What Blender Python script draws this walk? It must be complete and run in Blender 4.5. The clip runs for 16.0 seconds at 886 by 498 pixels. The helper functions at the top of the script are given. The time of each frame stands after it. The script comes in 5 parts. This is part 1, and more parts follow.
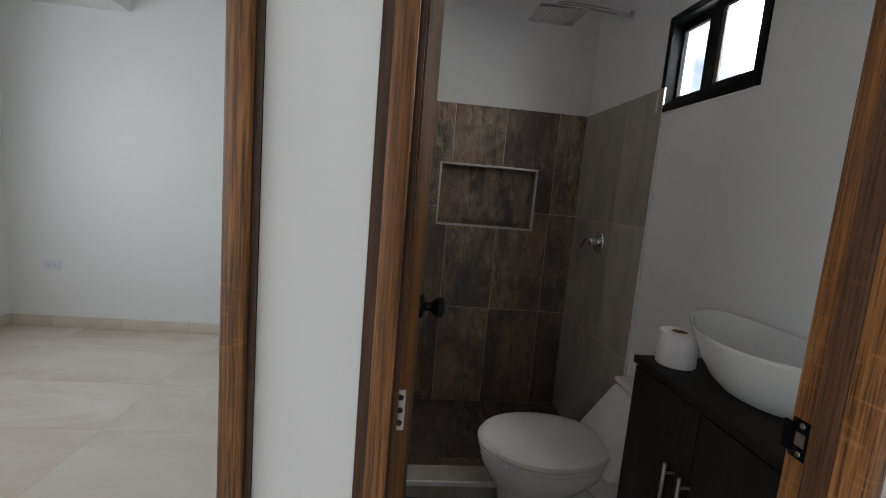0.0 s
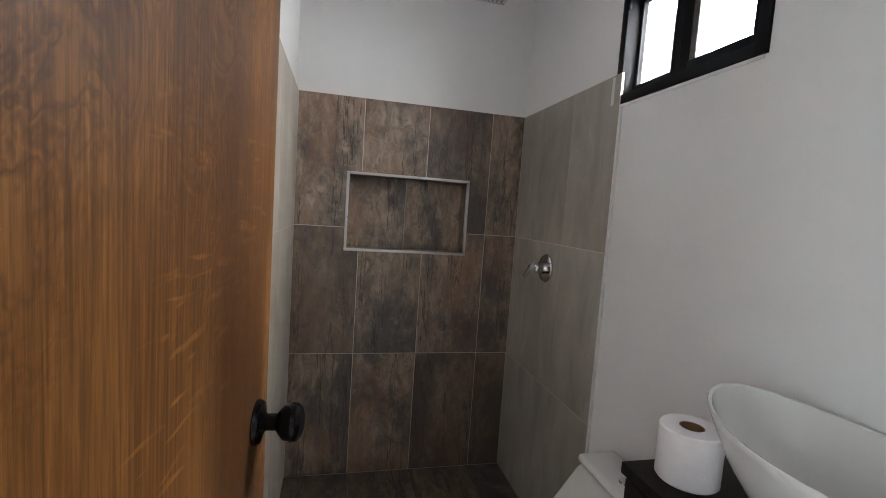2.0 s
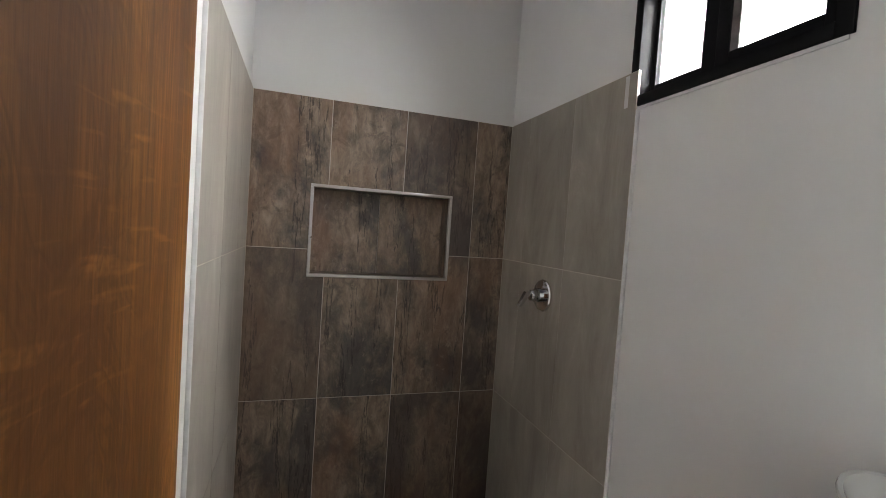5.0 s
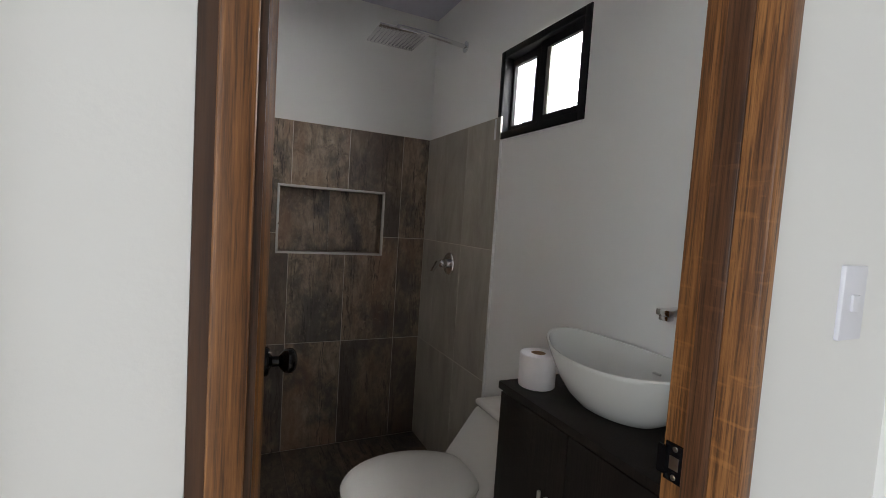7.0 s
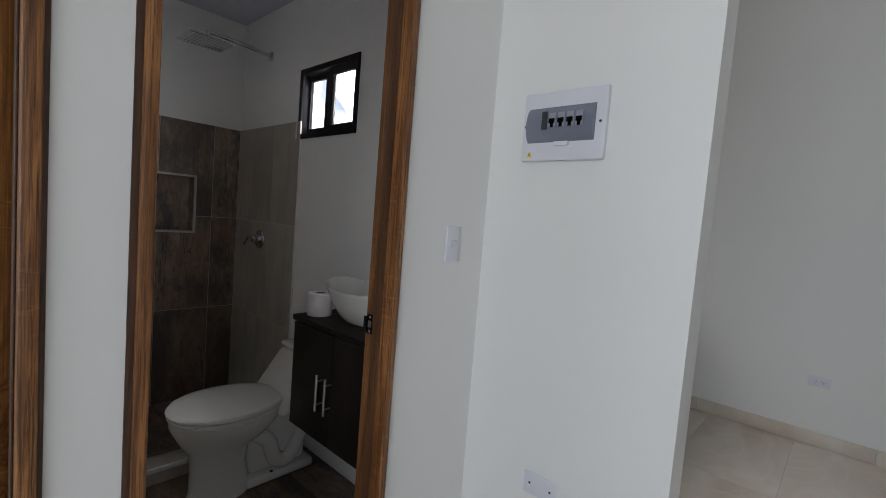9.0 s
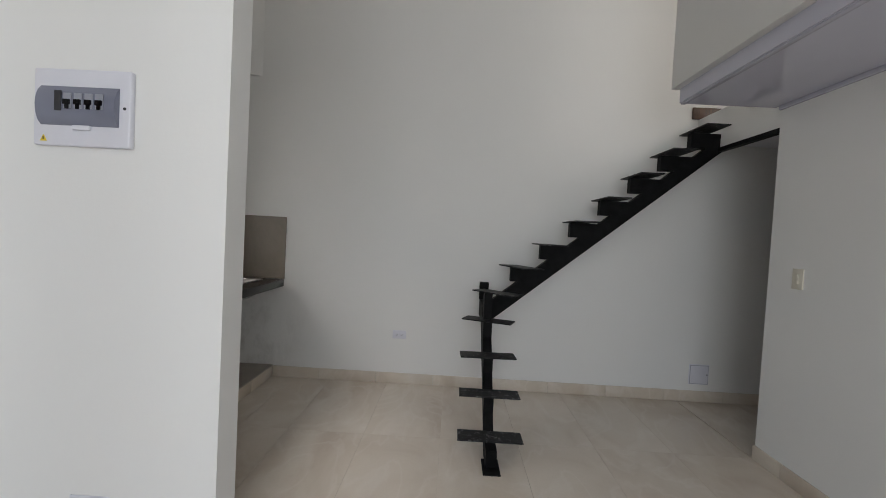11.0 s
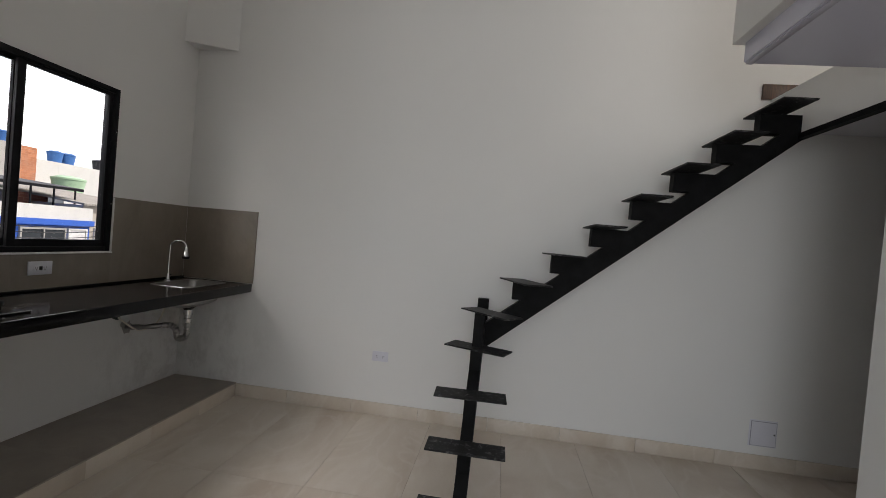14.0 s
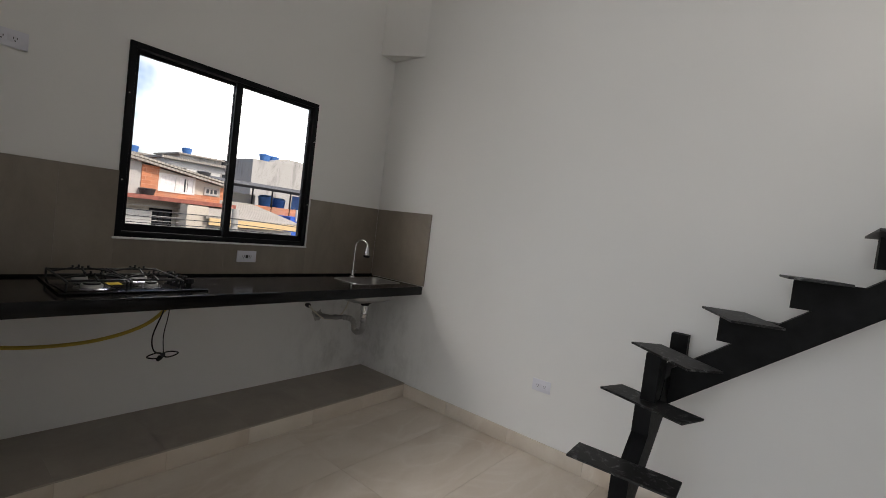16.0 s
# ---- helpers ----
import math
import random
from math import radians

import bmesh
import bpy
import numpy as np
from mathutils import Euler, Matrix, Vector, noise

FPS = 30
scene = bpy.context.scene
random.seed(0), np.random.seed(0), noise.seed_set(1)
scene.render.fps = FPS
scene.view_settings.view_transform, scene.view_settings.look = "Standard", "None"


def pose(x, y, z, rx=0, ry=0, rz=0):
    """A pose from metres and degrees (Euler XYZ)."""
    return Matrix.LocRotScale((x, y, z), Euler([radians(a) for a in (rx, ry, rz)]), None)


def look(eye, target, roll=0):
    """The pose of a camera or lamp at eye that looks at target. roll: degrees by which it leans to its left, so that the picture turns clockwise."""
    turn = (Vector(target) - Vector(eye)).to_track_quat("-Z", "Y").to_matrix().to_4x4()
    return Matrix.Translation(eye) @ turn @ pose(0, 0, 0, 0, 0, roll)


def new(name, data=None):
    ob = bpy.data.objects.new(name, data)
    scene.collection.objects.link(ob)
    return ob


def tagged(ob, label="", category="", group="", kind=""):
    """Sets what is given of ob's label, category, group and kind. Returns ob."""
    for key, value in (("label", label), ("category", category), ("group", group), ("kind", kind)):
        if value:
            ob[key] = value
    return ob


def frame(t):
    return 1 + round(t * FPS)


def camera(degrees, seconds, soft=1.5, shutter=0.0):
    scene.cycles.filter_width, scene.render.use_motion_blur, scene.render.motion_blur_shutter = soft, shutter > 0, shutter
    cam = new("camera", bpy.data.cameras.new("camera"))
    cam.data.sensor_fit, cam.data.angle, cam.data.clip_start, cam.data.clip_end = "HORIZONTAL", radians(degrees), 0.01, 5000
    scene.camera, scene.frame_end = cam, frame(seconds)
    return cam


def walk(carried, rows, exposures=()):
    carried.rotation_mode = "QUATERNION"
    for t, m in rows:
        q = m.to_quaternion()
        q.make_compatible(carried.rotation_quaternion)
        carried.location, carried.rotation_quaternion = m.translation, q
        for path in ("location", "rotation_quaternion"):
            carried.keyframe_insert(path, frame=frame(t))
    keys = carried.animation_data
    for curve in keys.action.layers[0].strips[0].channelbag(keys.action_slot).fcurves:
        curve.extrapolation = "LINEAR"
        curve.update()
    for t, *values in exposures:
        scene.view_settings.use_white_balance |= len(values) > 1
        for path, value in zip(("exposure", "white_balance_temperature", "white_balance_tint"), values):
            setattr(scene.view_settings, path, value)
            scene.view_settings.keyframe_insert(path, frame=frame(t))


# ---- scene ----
cam = camera(89.7, 16.0, soft=0.9)
PATH = [
    (0, (0.409, 0.043, 1.293), (0.605, 2.016, 1.031), 4.9),
    (0.5, (0.444, 0.185, 1.288), (0.804, 2.132, 1.036), 4.7),
    (1, (0.479, 0.309, 1.287), (0.936, 2.235, 1.044), 4.3),
    (1.5, (0.522, 0.425, 1.292), (1.003, 2.351, 1.076), 3.9),
    (2, (0.585, 0.553, 1.306), (1.044, 2.492, 1.135), 3.9),
    (2.5, (0.632, 0.67, 1.295), (1.092, 2.611, 1.141), 4.1),
    (3, (0.65, 0.827, 1.304), (1.138, 2.762, 1.171), 4.2),
    (3.5, (0.654, 0.935, 1.309), (1.16, 2.866, 1.186), 4.3),
    (4, (0.638, 0.955, 1.298), (1.186, 2.876, 1.21), 4.3),
    (6.5, (0.462, 0.357, 1.32), (1.228, 2.202, 1.221), 3.3),
    (7, (0.4, 0.175, 1.317), (1.26, 1.976, 1.191), 3.7),
    (7.5, (0.331, -0.001, 1.315), (1.222, 1.784, 1.181), 4.0),
    (8, (0.261, -0.155, 1.308), (1.266, 1.569, 1.168), 3.9),
    (8.5, (0.165, -0.313, 1.314), (1.372, 1.274, 1.153), 3.7),
    (9, (0.161, -0.452, 1.313), (1.635, 0.892, 1.176), 4.6),
    (9.5, (0.163, -0.584, 1.318), (1.878, 0.439, 1.197), 4.8),
    (10, (0.177, -0.684, 1.329), (2.053, 0.002, 1.225), 4.5),
    (10.2, (0.175, -0.713, 1.331), (2.096, -0.166, 1.237), 4.1),
    (12.3, (0.351, -0.944, 1.316), (2.319, -1.296, 1.266), 3.4),
    (12.5, (0.437, -0.955, 1.309), (2.405, -1.306, 1.262), 3.6),
    (13, (0.591, -0.999, 1.306), (2.576, -1.243, 1.25), 3.8),
    (13.5, (0.749, -1.093, 1.328), (2.749, -1.081, 1.287), 4.7),
    (14, (0.886, -1.189, 1.314), (2.869, -0.931, 1.275), 5.0),
    (14.5, (1.049, -1.281, 1.316), (2.988, -0.792, 1.268), 5.6),
    (15, (1.2, -1.365, 1.322), (3.054, -0.617, 1.256), 6.3),
    (15.5, (1.36, -1.451, 1.325), (3.073, -0.423, 1.242), 7.0),
    (16, (1.504, -1.510, 1.309), (3.068, -0.267, 1.219), 7.0),
]
EXPOSURES = [(0, 0.3, 6450, 10), (0.7, 0.45, 6450, 10), (1.5, 1.4, 6450, 10), (2.2, 1.5, 6400, 10), (3, 1.35, 6400, 10), (4, 1.2, 6400, 10), (6.5, 1.7, 7250, 10), (7, 0.8, 6600, 10),
             (8, 0.0, 6300, 10), (9, 0.05, 6350, 11), (10, 0.1, 6500, 11), (12.5, 0.85, 6700, 13), (13.0, 0.85, 6700, 13), (13.5, 0.6, 6750, 13), (14.0, 0.3, 6750, 13), (14.5, -0.1, 6800, 13), (15.2, -0.1, 6800, 13), (16, 0.5, 6800, 13)]
walk(cam, [(t, look(eye, target, roll)) for t, eye, target, roll in PATH], EXPOSURES)

# ---- world and light ----
world = bpy.data.worlds.new("sky")
scene.world = world
world.use_nodes = True
wn = world.node_tree
sky = wn.nodes.new("ShaderNodeTexSky")
sky.sky_type = "NISHITA"
sky.sun_disc = False
sky.sun_elevation = radians(55)
sky.sun_rotation = radians(170)
sky.air_density, sky.dust_density, sky.ozone_density = 1.0, 3.0, 1.0
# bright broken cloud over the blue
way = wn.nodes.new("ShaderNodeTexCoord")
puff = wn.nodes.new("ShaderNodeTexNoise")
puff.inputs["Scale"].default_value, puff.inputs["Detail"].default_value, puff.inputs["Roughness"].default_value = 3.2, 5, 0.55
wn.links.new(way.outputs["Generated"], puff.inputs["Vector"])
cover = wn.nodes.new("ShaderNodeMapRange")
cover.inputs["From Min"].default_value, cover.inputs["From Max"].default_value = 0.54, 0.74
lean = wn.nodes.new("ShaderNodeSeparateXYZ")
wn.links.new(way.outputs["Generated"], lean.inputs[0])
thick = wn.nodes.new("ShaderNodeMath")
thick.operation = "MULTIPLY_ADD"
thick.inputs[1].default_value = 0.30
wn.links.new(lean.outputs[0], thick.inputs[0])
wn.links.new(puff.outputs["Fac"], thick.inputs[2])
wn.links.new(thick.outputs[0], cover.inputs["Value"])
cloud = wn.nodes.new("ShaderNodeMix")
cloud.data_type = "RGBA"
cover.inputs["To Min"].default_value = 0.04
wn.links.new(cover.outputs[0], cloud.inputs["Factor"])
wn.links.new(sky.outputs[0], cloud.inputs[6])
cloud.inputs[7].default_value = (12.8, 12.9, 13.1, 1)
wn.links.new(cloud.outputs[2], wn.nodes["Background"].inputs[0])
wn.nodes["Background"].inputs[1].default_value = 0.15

sun = new("sun", bpy.data.lights.new("sun", "SUN"))
sun.data.energy, sun.data.angle, sun.data.color = 3.0, radians(4), (1.0, 0.96, 0.9)
sun.matrix_basis = look((0, 0, 0), (-0.10, 0.56, -0.82))


def window_light(name, eye, target, w, h, power, color):
    lamp = new(name, bpy.data.lights.new(name, "AREA"))
    lamp.data.shape, lamp.data.size, lamp.data.size_y = "RECTANGLE", w, h
    lamp.data.energy, lamp.data.color = power, color
    lamp.matrix_basis = look(eye, target)
    return lamp


# daylight that enters by the unseen openings behind the camera and by the windows
window_light("living_window_light", (-2.60, -1.1, 1.75), (0, -1.1, 1.6), 2.6, 2.3, 50, (0.91, 0.965, 1.0))
# added fill lamp above the loft, no window stands there
window_light("loft_window_light", (0.9, -4.60, 3.45), (1.4, 0.0, 1.6), 3.2, 1.1, 38, (1.0, 0.96, 0.90))
window_light("bedroom_window_light", (-2.46, 2.0, 1.6), (0, 2.0, 1.4), 1.4, 1.3, 17, (0.88, 0.95, 1.0))
# open sky over the light well, above both windows
bath_sky = window_light("bathroom_sky_light", (2.05, 1.66, 3.05), (1.20, 1.62, 1.30), 0.8, 0.8, 37, (0.98, 0.985, 1.0))
bath_sky.data.spread = radians(100)
bath_pane = window_light("bathroom_window_light", (1.66, 1.64, 1.92), (0.80, 1.95, 1.15), 0.52, 0.38, 6.0, (0.98, 0.985, 1.0))
bath_pane.data.spread = radians(150)
window_light("kitchen_sky_light", (2.9, 2.35, 3.4), (2.9, 0.3, 0.7), 2.4, 1.8, 65, (1.0, 0.975, 0.95))

# ---- materials ----


def nodes_of(name):
    m = bpy.data.materials.new(name)
    m.use_nodes = True
    t = m.node_tree
    return m, t, t.nodes["Principled BSDF"]


def coords(t, scale=(1, 1, 1), shuffle=0.0, rot=(0, 0, 0)):
    """Object coordinates, stretched, and shifted piece by piece."""
    tc = t.nodes.new("ShaderNodeTexCoord")
    mp = t.nodes.new("ShaderNodeMapping")
    mp.inputs["Scale"].default_value = scale
    mp.inputs["Rotation"].default_value = rot
    src = tc.outputs["Object"]
    if shuffle:
        oi = t.nodes.new("ShaderNodeObjectInfo")
        mul = t.nodes.new("ShaderNodeMath")
        mul.operation = "MULTIPLY"
        mul.inputs[1].default_value = shuffle
        t.links.new(oi.outputs["Random"], mul.inputs[0])
        add = t.nodes.new("ShaderNodeVectorMath")
        add.operation = "ADD"
        t.links.new(src, add.inputs[0])
        t.links.new(mul.outputs[0], add.inputs[1])
        src = add.outputs[0]
    t.links.new(src, mp.inputs[0])
    return mp.outputs[0]


def noise_of(t, vec, scale, detail=4, rough=0.55, distort=0.0):
    n = t.nodes.new("ShaderNodeTexNoise")
    n.inputs["Scale"].default_value, n.inputs["Detail"].default_value = scale, detail
    n.inputs["Roughness"].default_value, n.inputs["Distortion"].default_value = rough, distort
    t.links.new(vec, n.inputs["Vector"])
    return n.outputs["Fac"]


def ramp_of(t, fac, stops):
    r = t.nodes.new("ShaderNodeValToRGB")
    while len(r.color_ramp.elements) < len(stops):
        r.color_ramp.elements.new(0.5)
    for e, (p, c) in zip(r.color_ramp.elements, stops):
        e.position, e.color = p, (*c, 1)
    t.links.new(fac, r.inputs[0])
    return r.outputs[0]


def mix_of(t, fac, a, b, kind="MIX"):
    m = t.nodes.new("ShaderNodeMix")
    m.data_type, m.blend_type = "RGBA", kind
    for sock, v in ((m.inputs["Factor"], fac), (m.inputs[6], a), (m.inputs[7], b)):
        if isinstance(v, (int, float)):
            sock.default_value = v
        elif isinstance(v, tuple):
            sock.default_value = (*v, 1)
        else:
            t.links.new(v, sock)
    return m.outputs[2]


def bump_of(t, b, height, strength, dist=0.002):
    n = t.nodes.new("ShaderNodeBump")
    n.inputs["Strength"].default_value, n.inputs["Distance"].default_value = strength, dist
    t.links.new(height, n.inputs["Height"])
    t.links.new(n.outputs[0], b.inputs["Normal"])


def rough_of(t, b, fac, lo, hi):
    m = t.nodes.new("ShaderNodeMapRange")
    m.inputs["To Min"].default_value, m.inputs["To Max"].default_value = lo, hi
    t.links.new(fac, m.inputs["Value"])
    t.links.new(m.outputs[0], b.inputs["Roughness"])


def plain(name, color, rough=0.5, metal=0.0, var=0.06, scale=8.0, bump=0.0, bscale=200.0, coat=0.0, spec=0.5):
    m, t, b = nodes_of(name)
    b.inputs["Specular IOR Level"].default_value = spec
    v = coords(t)
    f = noise_of(t, v, scale, 5)
    lo = tuple(c * (1 - var) for c in color)
    hi = tuple(min(1, c * (1 + var)) for c in color)
    t.links.new(ramp_of(t, f, [(0.3, lo), (0.7, hi)]), b.inputs["Base Color"])
    b.inputs["Metallic"].default_value = metal
    rough_of(t, b, noise_of(t, v, scale * 3.1, 3), max(0.02, rough * 0.8), min(1, rough * 1.2))
    b.inputs["Coat Weight"].default_value = coat
    if bump:
        bump_of(t, b, noise_of(t, v, bscale, 3), bump)
    return m


def wall_paint(name, color, soiled=None):
    m, t, b = nodes_of(name)
    v = coords(t)
    big = noise_of(t, v, 1.3, 3)
    c = mix_of(t, big, tuple(x * 0.965 for x in color), color)
    scuff = noise_of(t, v, 6.0, 6, 0.7)
    c = mix_of(t, ramp_of(t, scuff, [(0.62, (0, 0, 0)), (0.85, (0.12, 0.12, 0.12))]), c, tuple(x * 0.86 for x in color))
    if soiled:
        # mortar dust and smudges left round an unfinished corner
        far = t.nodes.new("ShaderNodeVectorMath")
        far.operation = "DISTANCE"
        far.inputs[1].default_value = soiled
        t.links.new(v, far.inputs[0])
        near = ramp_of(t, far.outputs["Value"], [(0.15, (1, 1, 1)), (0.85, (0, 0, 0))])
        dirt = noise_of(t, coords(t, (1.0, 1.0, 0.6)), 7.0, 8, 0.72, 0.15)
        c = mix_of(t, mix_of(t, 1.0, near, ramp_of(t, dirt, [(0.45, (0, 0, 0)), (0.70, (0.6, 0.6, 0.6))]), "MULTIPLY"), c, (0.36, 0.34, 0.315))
    t.links.new(c, b.inputs["Base Color"])
    b.inputs["Roughness"].default_value = 0.55
    bump_of(t, b, noise_of(t, v, 55.0, 6, 0.65), 0.18, 0.0025)
    return m


def wood(name, dark, mid, light, grain_axis, rough=0.38, coat=0.15, broad=22.0, wave=0.6, pores=0.8, rays=0.30, curl=0.0):
    """Stained cedar: wavy long grain, fine dark pores, pale ray flecks across the grain."""
    m, t, b = nodes_of(name)

    def along(wide, length):
        v = [wide, wide, wide]
        v[grain_axis] = length
        return coords(t, tuple(v), 3.0)
    g = noise_of(t, along(broad, broad * 0.055), 1.0, 7, 0.6, wave)
    c = ramp_of(t, g, [(0.28, dark), (0.48, mid), (0.68, light)])
    pore = noise_of(t, along(270.0, 7.0), 1.0, 5, 0.7)
    c = mix_of(t, ramp_of(t, pore, [(0.38, (pores, pores, pores)), (0.52, (0, 0, 0))]), c, tuple(x * 0.6 for x in dark))
    c = mix_of(t, ramp_of(t, pore, [(0.54, (0, 0, 0)), (0.70, (0.5, 0.5, 0.5))]), c, tuple(min(1, x * 1.2) for x in light))
    fleck = noise_of(t, along(14.0, 95.0), 1.0, 2, 0.5, 0.4)
    patch = noise_of(t, along(2.5, 2.5), 1.0, 2)
    both = t.nodes.new("ShaderNodeMath")
    both.operation = "MULTIPLY"
    t.links.new(ramp_of(t, fleck, [(0.58, (0, 0, 0)), (0.70, (rays, rays, rays))]), both.inputs[0])
    t.links.new(ramp_of(t, patch, [(0.5, (0, 0, 0)), (0.62, (1, 1, 1))]), both.inputs[1])
    c = mix_of(t, both.outputs[0], c, tuple(min(1, x * 1.6) for x in light))
    if curl:
        swirl = noise_of(t, along(3.2, 1.6), 3.0, 3, 0.55, 3.2)
        where = noise_of(t, along(2.0, 1.1), 1.0, 2)
        fig = t.nodes.new("ShaderNodeMath")
        fig.operation = "MULTIPLY"
        t.links.new(ramp_of(t, swirl, [(0.40, (0, 0, 0)), (0.47, (curl, curl, curl)), (0.52, (0, 0, 0)), (0.60, (curl, curl, curl)), (0.66, (0, 0, 0))]), fig.inputs[0])
        t.links.new(ramp_of(t, where, [(0.42, (0, 0, 0)), (0.58, (1, 1, 1))]), fig.inputs[1])
        c = mix_of(t, fig.outputs[0], c, dark)
    tone = noise_of(t, along(5.0, 0.5), 1.0, 3, 0.5, 0.5)
    c = mix_of(t, ramp_of(t, tone, [(0.40, (0, 0, 0)), (0.66, (0.75, 0.75, 0.75))]), c, dark)
    t.links.new(c, b.inputs["Base Color"])
    rough_of(t, b, g, rough * 0.8, rough * 1.25)
    bump_of(t, b, pore, 0.3, 0.0006)
    b.inputs["Coat Weight"].default_value = coat
    b.inputs["Coat Roughness"].default_value = 0.25
    return m


def slab_tile(name, stops, stretch, rough, rust=None, cracks=0.0, shuffle=9.0, cloud=2.2, deep=0.15):
    """A printed porcelain tile; every piece shows another stretch of the print."""
    m, t, b = nodes_of(name)
    v = coords(t, stretch, shuffle)
    a = noise_of(t, v, 1.0, 10, 0.70, 0.5)
    c = ramp_of(t, a, stops)
    if rust:
        r = noise_of(t, coords(t, tuple(s * 0.6 for s in stretch), shuffle * 1.7), 1.0, 6, 0.7, 0.4)
        c = mix_of(t, ramp_of(t, r, [(0.5, (0, 0, 0)), (0.66, (0.7, 0.7, 0.7))]), c, rust)
    big = noise_of(t, coords(t, (cloud, cloud, cloud), shuffle * 1.3), 1.0, 4)
    c = mix_of(t, ramp_of(t, big, [(0.38, (deep, deep, deep)), (0.62, (0, 0, 0))]), c, tuple(x * 0.55 for x in stops[0][1]))
    if cracks:
        thin = (stretch[0] * 1.9, stretch[1] * 1.9, stretch[2] * 0.7)
        k = noise_of(t, coords(t, thin, shuffle * 0.7), 1.0, 5, 0.6, 0.3)
        near = t.nodes.new("ShaderNodeMath")
        near.operation = "COMPARE"
        near.inputs[1].default_value, near.inputs[2].default_value = 0.44, 0.008
        t.links.new(k, near.inputs[0])
        soft = t.nodes.new("ShaderNodeMath")
        soft.operation = "MULTIPLY"
        soft.inputs[1].default_value = cracks
        t.links.new(near.outputs[0], soft.inputs[0])
        c = mix_of(t, soft.outputs[0], c, tuple(x * 0.3 for x in stops[0][1]))
    t.links.new(c, b.inputs["Base Color"])
    rough_of(t, b, a, rough * 0.75, rough * 1.25)
    bump_of(t, b, a, 0.12, 0.001)
    return m


def weathered_tile(name, axis=2, gain=1.0):
    """Porcelain printed like old boards: charcoal fields, flaking brown fields, long cracks along one axis."""
    m, t, b = nodes_of(name)

    def along(wide, long):
        v = [wide, wide, wide]
        v[axis] = long
        return tuple(v)

    def g(*c):
        return tuple(x * gain for x in c)
    field = noise_of(t, coords(t, along(3.4, 2.0), 9.0), 1.0, 10, 0.70, 0.35)
    grain = noise_of(t, coords(t, along(26, 9.0), 5.0), 1.0, 9, 0.74, 0.5)
    fleck = noise_of(t, coords(t, along(30, 24), 7.0), 1.0, 9, 0.80)
    blot = noise_of(t, coords(t, along(11, 9), 3.0), 1.0, 9, 0.74, 0.6)
    brown = ramp_of(t, grain, [(0.30, g(0.100, 0.072, 0.052)), (0.50, g(0.215, 0.163, 0.122)), (0.70, g(0.36, 0.28, 0.21))])
    char = ramp_of(t, grain, [(0.30, g(0.048, 0.041, 0.037)), (0.70, g(0.115, 0.100, 0.089))])
    c = mix_of(t, ramp_of(t, field, [(0.42, (0, 0, 0)), (0.53, (1, 1, 1))]), char, brown)
    c = mix_of(t, ramp_of(t, blot, [(0.36, (0.7, 0.7, 0.7)), (0.47, (0, 0, 0))]), c, g(0.060, 0.050, 0.043))
    warm = noise_of(t, coords(t, along(5.0, 2.0), 13.0), 1.0, 5, 0.6)
    c = mix_of(t, ramp_of(t, warm, [(0.50, (0, 0, 0)), (0.70, (0.55, 0.55, 0.55))]), c, g(0.18, 0.090, 0.052))
    c = mix_of(t, ramp_of(t, fleck, [(0.58, (0, 0, 0)), (0.70, (0.65, 0.65, 0.65))]), c, g(0.36, 0.295, 0.23))
    k = noise_of(t, coords(t, along(15, 1.1), 6.0), 1.0, 6, 0.62, 0.15)
    near = t.nodes.new("ShaderNodeMath")
    near.operation = "COMPARE"
    near.inputs[1].default_value, near.inputs[2].default_value = 0.43, 0.009
    t.links.new(k, near.inputs[0])
    soft = t.nodes.new("ShaderNodeMath")
    soft.operation = "MULTIPLY"
    soft.inputs[1].default_value = 0.7
    t.links.new(near.outputs[0], soft.inputs[0])
    c = mix_of(t, soft.outputs[0], c, g(0.022, 0.018, 0.016))
    batch = t.nodes.new("ShaderNodeObjectInfo")
    c = mix_of(t, ramp_of(t, batch.outputs["Random"], [(0.10, (0.5, 0.5, 0.5)), (0.4, (0, 0, 0))]), c, g(0.075, 0.052, 0.040))
    t.links.new(c, b.inputs["Base Color"])
    rough_of(t, b, grain, 0.35, 0.55)
    bump_of(t, b, grain, 0.15, 0.001)
    return m


def marble_floor(name):
    """Polished cream porcelain with broad soft clouds and a few faint veins."""
    m, t, b = nodes_of(name)
    v = coords(t, (1.5, 2.6, 2.0), 11.0, (0, 0, 0.5))
    a = noise_of(t, v, 1.0, 4, 0.5, 0.7)
    c = ramp_of(t, a, [(0.30, (0.57, 0.485, 0.40)), (0.5, (0.645, 0.57, 0.485)), (0.72, (0.70, 0.635, 0.555))])
    vein = noise_of(t, coords(t, (1.3, 2.4, 2.0), 7.0, (0, 0, 0.7)), 1.0, 3, 0.5, 1.2)
    c = mix_of(t, ramp_of(t, vein, [(0.45, (0, 0, 0)), (0.5, (0.22, 0.22, 0.22)), (0.55, (0, 0, 0))]), c, (0.78, 0.73, 0.67))
    fine = noise_of(t, coords(t, (60, 60, 60)), 1.0, 4, 0.7)
    c = mix_of(t, ramp_of(t, fine, [(0.45, (0, 0, 0)), (0.75, (0.10, 0.10, 0.10))]), c, (0.46, 0.40, 0.33))
    t.links.new(c, b.inputs["Base Color"])
    rough_of(t, b, noise_of(t, v, 4.0, 4), 0.10, 0.24)
    return m


